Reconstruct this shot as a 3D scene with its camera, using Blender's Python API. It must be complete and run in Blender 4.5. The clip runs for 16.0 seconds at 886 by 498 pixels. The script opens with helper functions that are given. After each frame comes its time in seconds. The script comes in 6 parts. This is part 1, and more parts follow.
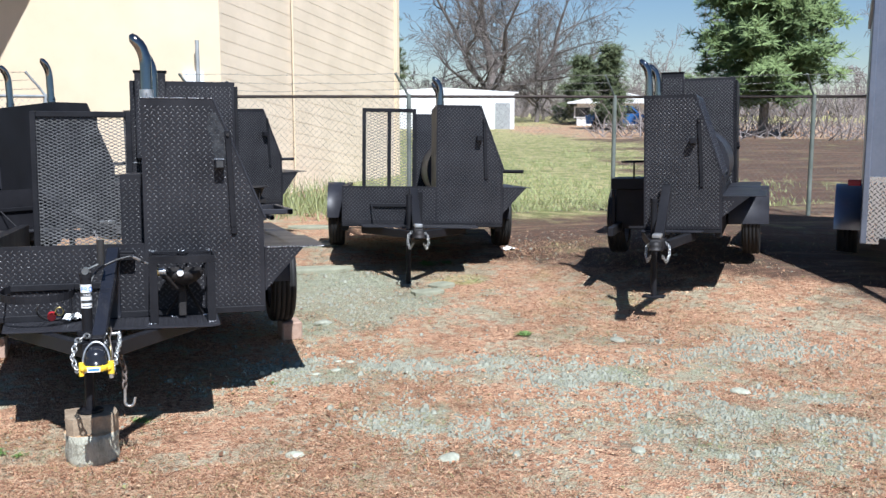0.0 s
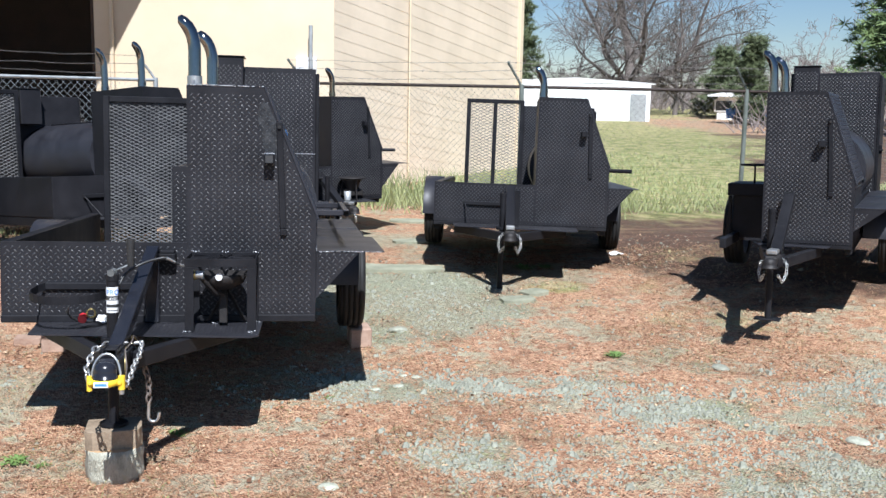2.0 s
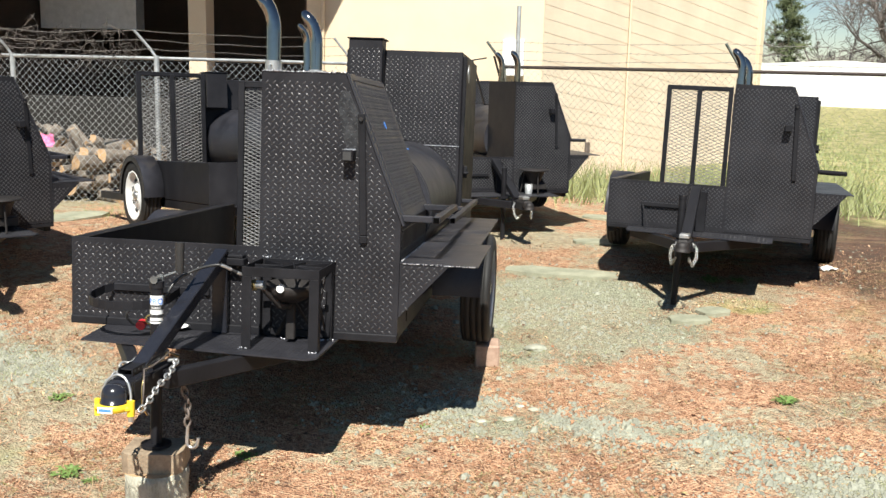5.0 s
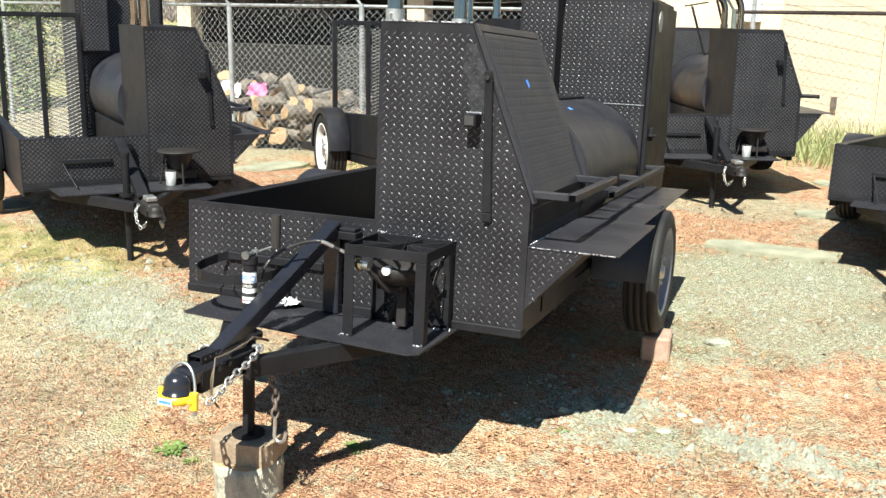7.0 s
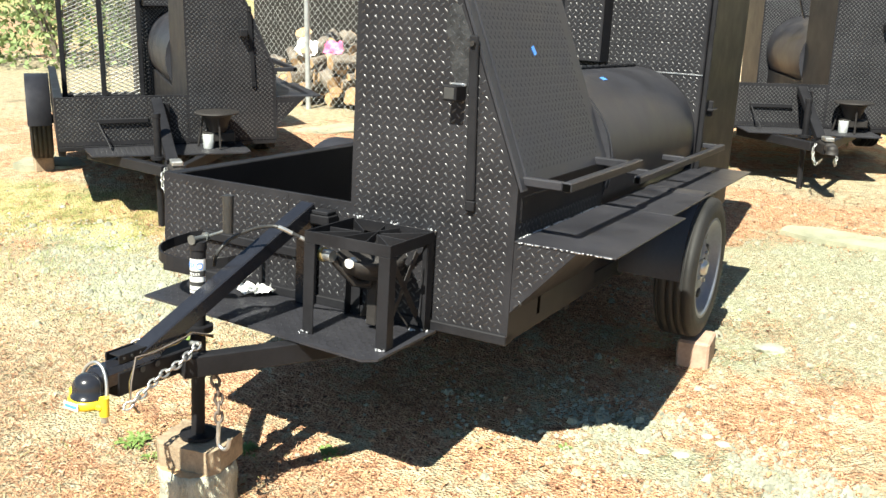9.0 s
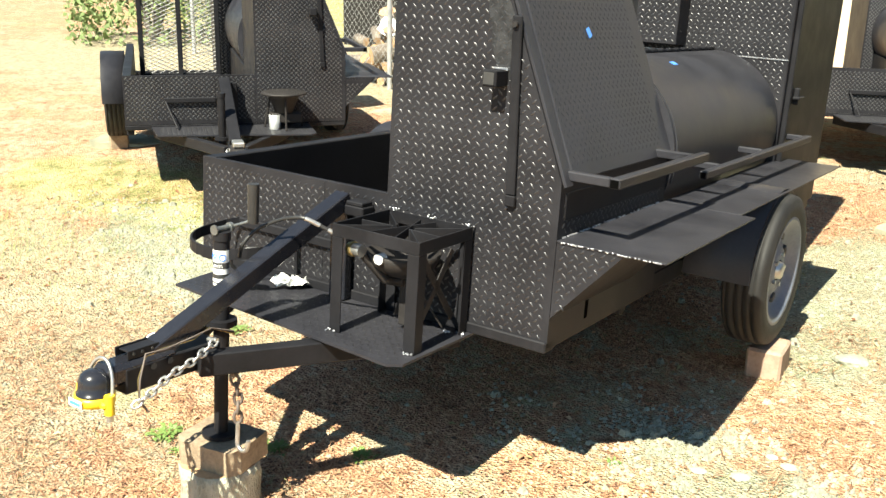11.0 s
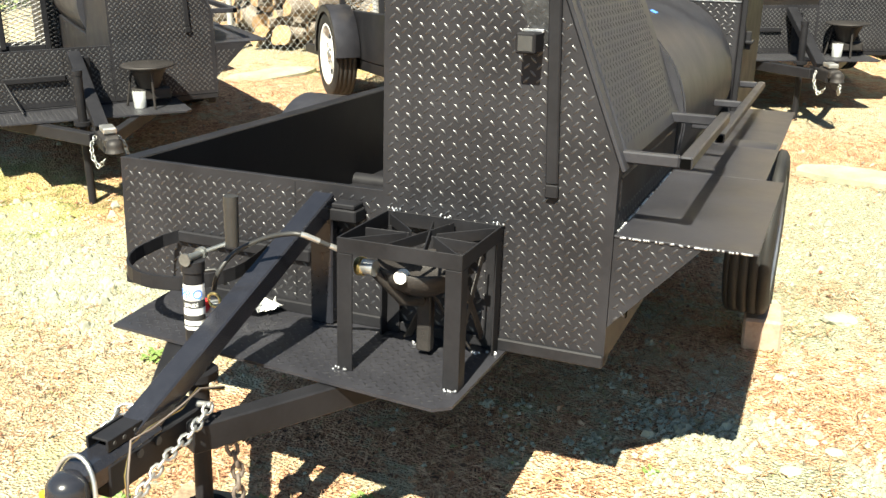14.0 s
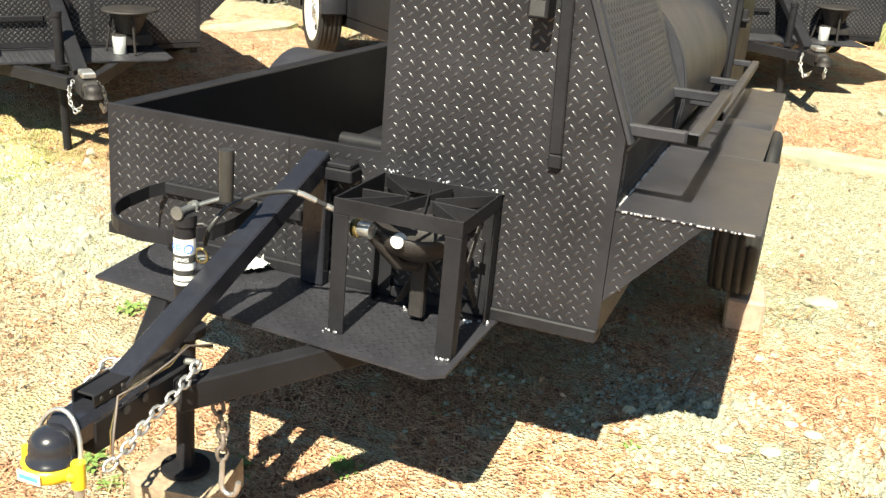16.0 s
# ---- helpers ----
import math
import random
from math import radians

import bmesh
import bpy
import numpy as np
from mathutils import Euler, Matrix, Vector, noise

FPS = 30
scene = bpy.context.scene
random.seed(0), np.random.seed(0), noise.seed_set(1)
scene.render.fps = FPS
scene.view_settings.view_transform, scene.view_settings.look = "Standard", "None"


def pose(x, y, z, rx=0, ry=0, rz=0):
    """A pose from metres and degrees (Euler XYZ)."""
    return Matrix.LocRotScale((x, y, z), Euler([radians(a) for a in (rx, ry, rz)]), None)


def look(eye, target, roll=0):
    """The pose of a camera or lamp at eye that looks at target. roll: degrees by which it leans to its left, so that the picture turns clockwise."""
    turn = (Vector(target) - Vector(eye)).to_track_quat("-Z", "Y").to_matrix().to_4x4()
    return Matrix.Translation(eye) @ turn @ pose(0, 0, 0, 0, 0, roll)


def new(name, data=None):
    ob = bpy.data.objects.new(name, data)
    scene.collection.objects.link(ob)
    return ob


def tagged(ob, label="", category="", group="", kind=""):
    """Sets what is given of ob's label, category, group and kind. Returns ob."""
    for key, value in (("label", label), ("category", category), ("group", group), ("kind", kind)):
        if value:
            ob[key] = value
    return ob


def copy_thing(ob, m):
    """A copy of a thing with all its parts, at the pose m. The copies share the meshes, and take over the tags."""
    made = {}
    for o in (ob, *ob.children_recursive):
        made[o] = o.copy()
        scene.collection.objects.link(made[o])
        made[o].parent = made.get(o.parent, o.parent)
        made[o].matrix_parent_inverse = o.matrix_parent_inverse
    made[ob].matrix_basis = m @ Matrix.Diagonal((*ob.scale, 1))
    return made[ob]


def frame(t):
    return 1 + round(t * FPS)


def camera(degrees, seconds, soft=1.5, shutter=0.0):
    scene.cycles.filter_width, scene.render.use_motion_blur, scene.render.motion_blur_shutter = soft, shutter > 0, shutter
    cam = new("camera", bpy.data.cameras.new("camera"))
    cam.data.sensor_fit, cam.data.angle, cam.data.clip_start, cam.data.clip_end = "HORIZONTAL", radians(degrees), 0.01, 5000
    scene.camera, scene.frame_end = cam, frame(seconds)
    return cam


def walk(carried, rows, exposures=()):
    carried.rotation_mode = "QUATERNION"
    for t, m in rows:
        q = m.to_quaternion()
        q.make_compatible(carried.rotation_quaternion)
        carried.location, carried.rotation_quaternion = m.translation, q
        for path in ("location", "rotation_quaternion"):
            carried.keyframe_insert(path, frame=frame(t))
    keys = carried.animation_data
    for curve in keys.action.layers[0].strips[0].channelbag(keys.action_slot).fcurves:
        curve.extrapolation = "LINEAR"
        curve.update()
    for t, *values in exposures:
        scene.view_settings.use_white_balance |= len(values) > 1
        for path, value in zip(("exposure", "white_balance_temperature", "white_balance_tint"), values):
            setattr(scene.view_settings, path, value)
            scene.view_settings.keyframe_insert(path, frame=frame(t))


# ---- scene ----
cam = camera(48.9, 16.0)
PATH = [
    (0, (-0.057, 0.010, 1.713), (2.037, 9.683, 0.281), -0.04),
    (0.5, (0.204, 0.166, 1.734), (1.460, 10.004, 0.456), 2.46),
    (1, (0.311, 0.273, 1.729), (0.787, 10.196, 0.580), 1.67),
    (1.5, (0.383, 0.462, 1.745), (0.932, 10.351, 0.367), 2.35),
    (2, (0.385, 0.559, 1.742), (1.127, 10.409, 0.183), 1.11),
    (2.5, (0.517, 0.725, 1.718), (0.526, 10.591, 0.083), 0.48),
    (3, (0.729, 0.886, 1.748), (-0.400, 10.684, 0.096), 1.03),
    (3.2, (0.770, 0.924, 1.734), (-0.751, 10.671, 0.092), 0.19),
    (5.3, (1.164, 1.470, 1.803), (-0.788, 11.105, -0.032), 1.89),
    (5.5, (1.226, 1.535, 1.820), (-0.948, 11.113, -0.056), 2.37),
    (6, (1.266, 1.725, 1.757), (-1.839, 11.034, -0.166), 1.31),
    (6.5, (1.247, 1.944, 1.810), (-2.567, 10.898, -0.487), 0.23),
    (7, (1.345, 2.111, 1.798), (-2.784, 10.911, -0.550), 0.87),
    (7.5, (1.523, 2.323, 1.829), (-3.227, 10.809, -0.499), 1.52),
    (8, (1.542, 2.427, 1.804), (-3.721, 10.596, -0.557), 1.34),
    (8.5, (1.523, 2.617, 1.789), (-3.641, 10.776, -0.812), 2.65),
    (9, (1.545, 2.774, 1.799), (-3.562, 10.912, -0.972), 1.27),
    (9.5, (1.601, 2.936, 1.818), (-3.989, 10.720, -1.036), 3.67),
    (9.7, (1.623, 2.974, 1.816), (-4.224, 10.564, -1.050), 2.20),
    (11.8, (1.365, 3.087, 1.778), (-4.340, 10.684, -1.343), -0.12),
    (12, (1.282, 3.089, 1.786), (-4.180, 10.838, -1.397), -1.54),
    (12.5, (1.135, 3.148, 1.769), (-3.744, 11.237, -1.511), 1.19),
    (13, (1.010, 3.302, 1.781), (-3.807, 11.383, -1.610), 1.86),
    (13.5, (0.867, 3.293, 1.781), (-3.949, 11.385, -1.585), 0.64),
    (14, (0.752, 3.252, 1.752), (-3.439, 11.656, -1.685), -0.22),
    (14.5, (0.717, 3.230, 1.754), (-2.994, 11.817, -1.781), 1.92),
    (15, (0.703, 3.256, 1.748), (-2.819, 11.902, -1.837), 2.81),
    (15.5, (0.680, 3.272, 1.739), (-2.843, 11.890, -1.910), 3.25),
    (16, (0.661, 3.258, 1.736), (-3.149, 11.702, -2.030), 3.33),
]
EXPOSURES = [(0.0, 0.74, 5600, 10), (3.0, 0.76, 5800, 10), (5.5, 1.02, 6600, 6), (7.0, 1.27, 6500, 3), (9.5, 1.62, 6950, 1), (12.5, 1.78, 7230, 1), (13.4, 1.98, 7250, 1), (14.2, 1.8, 7300, 1), (16.0, 1.72, 7400, 2)]
walk(cam, [(t, look(eye, target, roll)) for t, eye, target, roll in PATH], EXPOSURES)

# ---- world, sun ----
SUN_DIR = Vector((-0.08, 0.59, -0.80)).normalized()
world = bpy.data.worlds.new("world")
scene.world = world
world.use_nodes = True
wn = world.node_tree.nodes
sky = wn.new("ShaderNodeTexSky")
sky.sky_type = "NISHITA"
sky.sun_disc = False
sky.sun_elevation = math.asin(-SUN_DIR.z)
sky.sun_rotation = math.atan2(-SUN_DIR.x, -SUN_DIR.y)
sky.air_density, sky.dust_density, sky.ozone_density = 1.0, 0.0, 3.2
world.node_tree.links.new(sky.outputs[0], wn["Background"].inputs[0])
wn["Background"].inputs[1].default_value = 0.048
sun_data = bpy.data.lights.new("sun", "SUN")
sun_data.energy, sun_data.angle, sun_data.color = 5.0, radians(0.53), (1.0, 0.96, 0.9)
sun = new("sun", sun_data)
sun.matrix_world = look(-30 * SUN_DIR, (0, 0, 0))


# ---- materials ----
def material(name):
    m = bpy.data.materials.new(name)
    m.use_nodes = True
    return m, m.node_tree.nodes, m.node_tree.links, m.node_tree.nodes["Principled BSDF"]


def noise_node(n, l, scale, detail=4.0, rough=0.55, coord=None, stretch=None):
    t = n.new("ShaderNodeTexNoise")
    t.inputs["Scale"].default_value, t.inputs["Detail"].default_value, t.inputs["Roughness"].default_value = scale, detail, rough
    c = coord or n.new("ShaderNodeTexCoord").outputs["Object"]
    if stretch:
        mp = n.new("ShaderNodeMapping")
        mp.inputs["Scale"].default_value = stretch
        l.new(c, mp.inputs[0])
        c = mp.outputs[0]
    l.new(c, t.inputs["Vector"])
    return t.outputs["Fac"]


def ramp(n, l, fac, stops):
    r = n.new("ShaderNodeValToRGB")
    e = r.color_ramp.elements
    while len(e) < len(stops):
        e.new(0.5)
    for k, (p, c) in zip(e, stops):
        k.position, k.color = p, (*c, 1) if not isinstance(c, float) else (c, c, c, 1)
    l.new(fac, r.inputs[0])
    return r.outputs[0]


def mixed(n, l, fac, a, b):
    m = n.new("ShaderNodeMix")
    m.data_type = "RGBA"
    l.new(fac, m.inputs["Factor"])
    for s, v in ((m.inputs[6], a), (m.inputs[7], b)):
        if isinstance(v, tuple):
            s.default_value = (*v, 1)
        else:
            l.new(v, s)
    return m.outputs[2]


def bump(n, l, height, strength, distance, bsdf):
    b = n.new("ShaderNodeBump")
    b.inputs["Strength"].default_value, b.inputs["Distance"].default_value = strength, distance
    l.new(height, b.inputs["Height"])
    l.new(b.outputs[0], bsdf.inputs["Normal"])


def simple(name, c1, c2, rough=(0.4, 0.6), metal=0.0, scale=6.0, fine=120.0, bumpy=0.15, dist=0.002, stretch=None, vary=0.0, spec=0.5):
    """A surface of two tones with stains, fine grain, uneven gloss and relief."""
    m, n, l, b = material(name)
    big, small = noise_node(n, l, scale, 5, 0.6, stretch=stretch), noise_node(n, l, fine, 3, 0.6, stretch=stretch)
    mix = n.new("ShaderNodeMath")
    mix.operation = "MULTIPLY_ADD"
    l.new(small, mix.inputs[0])
    mix.inputs[1].default_value = 0.35
    l.new(big, mix.inputs[2])
    col = ramp(n, l, mix.outputs[0], [(0.42, c1), (0.92, c2)])
    if vary:
        info, hsv, mr = n.new("ShaderNodeObjectInfo"), n.new("ShaderNodeHueSaturation"), n.new("ShaderNodeMapRange")
        mr.inputs["To Min"].default_value, mr.inputs["To Max"].default_value = 1 - vary, 1 + vary
        l.new(info.outputs["Random"], mr.inputs["Value"])
        l.new(mr.outputs[0], hsv.inputs["Value"])
        l.new(col, hsv.inputs["Color"])
        col = hsv.outputs[0]
    l.new(col, b.inputs["Base Color"])
    l.new(ramp(n, l, big, [(0.3, rough[0]), (0.7, rough[1])]), b.inputs["Roughness"])
    b.inputs["Metallic"].default_value = metal
    b.inputs["Specular IOR Level"].default_value = spec
    bump(n, l, small, bumpy, dist, b)
    return m


BLACK = simple("black_paint", (0.0076, 0.0076, 0.009), (0.018, 0.0179, 0.0208), (0.42, 0.58), 0, 5, 90, 0.12, 0.001, spec=0.18)
TREAD = simple("black_painted_tread_plate", (0.0105, 0.0103, 0.0121), (0.0245, 0.024, 0.0277), (0.42, 0.58), 0, 4, 160, 0.1, 0.0006, spec=0.2)
BLUEBLACK = simple("blue_black_gloss_paint", (0.010, 0.0105, 0.014), (0.02, 0.021, 0.027), (0.15, 0.3), 0, 4, 80, 0.06, 0.0006)
LUG = simple("painted_tread_lug", (0.008, 0.0079, 0.0094), (0.019, 0.0188, 0.0217), (0.34, 0.44), 0, 9, 200, 0.08, 0.0004, spec=1.0)
# Paler, part-metal lugs off the near trailer; sun glint is put into the colour.
LUG_GLINT = simple("glint_pale_tread_lug", (0.022, 0.0218, 0.023), (0.06, 0.0596, 0.0615), (0.34, 0.44), 0.25, 9, 200, 0.1, 0.0005, spec=1.0)
LUGMAT = [LUG]
SATIN = simple("satin_black_paint", (0.0145, 0.0147, 0.0182), (0.0325, 0.0326, 0.0392), (0.36, 0.5), 0, 5, 90, 0.1, 0.0008, spec=0.32)
# Shade inside open tube ends and slots, put into a near-black colour.
HOLLOW_SHADE = simple("hollow_shade", (0.002, 0.002, 0.002), (0.004, 0.004, 0.004), (0.8, 0.9), 0, 8, 60, spec=0.0)
OLDWOOD = simple("weathered_timber", (0.16, 0.115, 0.075), (0.4, 0.31, 0.21), (0.75, 0.92), 0, 10, 80, 0.6, 0.004)
SCUFF = simple("ground_off_weld", (0.011, 0.011, 0.012), (0.06, 0.062, 0.066), (0.3, 0.5), 0.4, 28, 140, 0.6, 0.002)
MESH = simple("grey_black_expanded_steel", (0.1, 0.1, 0.1), (0.21, 0.208, 0.205), (0.32, 0.45), 0.4, 8, 60)
WELD = simple("bare_weld_bead", (0.35, 0.35, 0.36), (0.6, 0.6, 0.62), (0.25, 0.45), 0.9, 60, 300, 0.6, 0.002)
CHROME = simple("chrome", (0.2, 0.195, 0.19), (0.33, 0.32, 0.31), (0.04, 0.1), 1.0, 3, 40, 0.01, 0.0005)
ZINC = simple("zinc_plated_steel", (0.42, 0.42, 0.41), (0.66, 0.66, 0.64), (0.28, 0.45), 0.85, 20, 200, 0.2, 0.001)
OLDZINC = simple("dull_zinc_steel", (0.14, 0.15, 0.15), (0.3, 0.31, 0.31), (0.35, 0.5), 0.7, 14, 160, 0.2, 0.001)
GALV = simple("weathered_galvanised_steel", (0.30, 0.31, 0.31), (0.50, 0.52, 0.52), (0.45, 0.65), 0.5, 9, 80, 0.2, 0.001)
RUST = simple("rusty_pipe", (0.10, 0.075, 0.06), (0.2, 0.17, 0.15), (0.6, 0.8), 0.3, 9, 80, 0.3, 0.002)
RUBBER = simple("tyre_rubber", (0.007, 0.007, 0.007), (0.018, 0.0175, 0.017), (0.6, 0.8), 0, 8, 90, 0.3, 0.002)
RIM_WHITE = simple("white_painted_rim", (0.6, 0.6, 0.58), (0.8, 0.8, 0.78), (0.3, 0.5), 0, 8, 90)
RIM_GREY = simple("grey_painted_rim", (0.10, 0.12, 0.16), (0.2, 0.22, 0.27), (0.3, 0.5), 0.2, 8, 90)
YELLOW = simple("yellow_enamel", (0.75, 0.5, 0.02), (0.85, 0.6, 0.04), (0.3, 0.45), 0, 8, 90)
RED = simple("red_plastic", (0.5, 0.02, 0.03), (0.6, 0.04, 0.05), (0.3, 0.4), 0, 8, 90)
PINK = simple("faded_pink_plastic", (0.7, 0.12, 0.3), (0.85, 0.25, 0.42), (0.4, 0.6), 0, 8, 90)
PAPER = simple("white_paper", (0.72, 0.72, 0.7), (0.84, 0.84, 0.82), (0.7, 0.9), 0, 8, 60)
# Label print; also the shade in slots and holes, painted as solid black.
INK_AND_SHADE = simple("black_print_and_hole_shade", (0.02, 0.02, 0.02), (0.05, 0.05, 0.05), (0.5, 0.6), 0, 8, 60)
TAPE = simple("blue_masking_tape", (0.05, 0.2, 0.65), (0.1, 0.3, 0.8), (0.5, 0.7), 0, 12, 90)
HOSE = simple("black_rubber_hose", (0.015, 0.015, 0.015), (0.03, 0.03, 0.03), (0.35, 0.5), 0, 8, 90)
BRASS = simple("brass", (0.5, 0.38, 0.15), (0.65, 0.5, 0.22), (0.25, 0.4), 0.9, 8, 90)
CASTIRON = simple("cast_iron", (0.015, 0.014, 0.014), (0.035, 0.03, 0.028), (0.5, 0.7), 0.3, 12, 150, 0.5, 0.003)
BARK = simple("grey_brown_bark", (0.12, 0.095, 0.075), (0.32, 0.28, 0.23), (0.8, 0.95), 0, 14, 70, 1.0, 0.02, (1, 1, 0.25))
STUMP_BARK = simple("peeled_log_side", (0.26, 0.25, 0.19), (0.62, 0.6, 0.48), (0.8, 0.95), 0, 26, 140, 1.0, 0.012, (1, 1, 0.35))
CUTWOOD = simple("weathered_cut_wood", (0.3, 0.17, 0.08), (0.6, 0.42, 0.24), (0.7, 0.9), 0, 9, 70, 0.5, 0.004, vary=0.25)
PINKWOOD = simple("reddish_timber_offcut", (0.26, 0.16, 0.11), (0.46, 0.33, 0.25), (0.7, 0.9), 0, 9, 70, 0.5, 0.003)
CREAM = simple("cream_painted_wall", (0.62, 0.5, 0.34), (0.72, 0.6, 0.43), (0.75, 0.9), 0, 1.2, 60, 0.2, 0.003)
SIDING = simple("cream_painted_siding", (0.60, 0.50, 0.37), (0.74, 0.62, 0.47), (0.7, 0.85), 0, 1.6, 60, 0.2, 0.003)
# The dark of the shed's interior, put into a near-black colour.
SHED_SHADE = simple("near_black_shed_shade", (0.006, 0.005, 0.0045), (0.018, 0.015, 0.013), (0.7, 0.9), 0, 3, 60)
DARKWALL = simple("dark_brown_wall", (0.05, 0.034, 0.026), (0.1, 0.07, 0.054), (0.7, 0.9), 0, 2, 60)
WHITEWALL = simple("white_metal_siding", (0.8, 0.8, 0.79), (0.88, 0.88, 0.87), (0.5, 0.7), 0, 1, 30)
CONCRETE = simple("worn_concrete", (0.17, 0.175, 0.12), (0.36, 0.36, 0.26), (0.8, 0.95), 0, 5, 70, 0.5, 0.004)
STONE = simple("pale_stone", (0.21, 0.21, 0.16), (0.46, 0.465, 0.365), (0.7, 0.9), 0, 12, 90, 0.5, 0.004, vary=0.3)
GLASS_DARK = simple("dark_window_glass", (0.02, 0.025, 0.03), (0.04, 0.045, 0.05), (0.03, 0.08), 0, 2, 20, 0.02)
CARBLUE = simple("blue_car_paint", (0.04, 0.14, 0.42), (0.07, 0.2, 0.5), (0.15, 0.25), 0.2, 2, 30, 0.02)
SILVER = simple("silver_aluminium_skin", (0.17, 0.2, 0.26), (0.26, 0.29, 0.36), (0.25, 0.4), 0.7, 2, 40, 0.05)
ALTREAD = simple("bare_aluminium_tread_plate", (0.55, 0.55, 0.55), (0.75, 0.75, 0.75), (0.2, 0.35), 0.9, 4, 90, 0.1)
OLDPOST = simple("dull_green_grey_post", (0.10, 0.12, 0.10), (0.22, 0.24, 0.21), (0.6, 0.8), 0.2, 6, 80)
OLDRAIL = simple("dark_rusted_rail", (0.03, 0.024, 0.02), (0.07, 0.05, 0.04), (0.7, 0.85), 0.2, 6, 80)
WIREMAT = simple("barbed_wire", (0.12, 0.11, 0.10), (0.28, 0.26, 0.24), (0.5, 0.7), 0.5, 9, 90)
LEAF_GREEN = simple("weed_leaf", (0.09, 0.16, 0.035), (0.2, 0.29, 0.08), (0.5, 0.7), 0, 5, 60)
GRASS_DRY = simple("dry_grass_blade", (0.15, 0.2, 0.06), (0.36, 0.36, 0.16), (0.6, 0.8), 0, 3, 60)
PINE_GREEN = simple("pine_foliage", (0.09, 0.14, 0.045), (0.26, 0.34, 0.13), (0.6, 0.8), 0, 1.2, 20, 0.1, vary=0.1)
CEDAR_GREEN = simple("dull_evergreen_foliage", (0.05, 0.072, 0.028), (0.13, 0.15, 0.065), (0.6, 0.8), 0, 1.2, 20)
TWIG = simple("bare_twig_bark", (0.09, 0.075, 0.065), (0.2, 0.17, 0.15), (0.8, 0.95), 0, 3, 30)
# Paler than TWIG: the haze of distance is put into the colour.
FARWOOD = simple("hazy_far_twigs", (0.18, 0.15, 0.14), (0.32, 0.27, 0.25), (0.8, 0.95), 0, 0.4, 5)


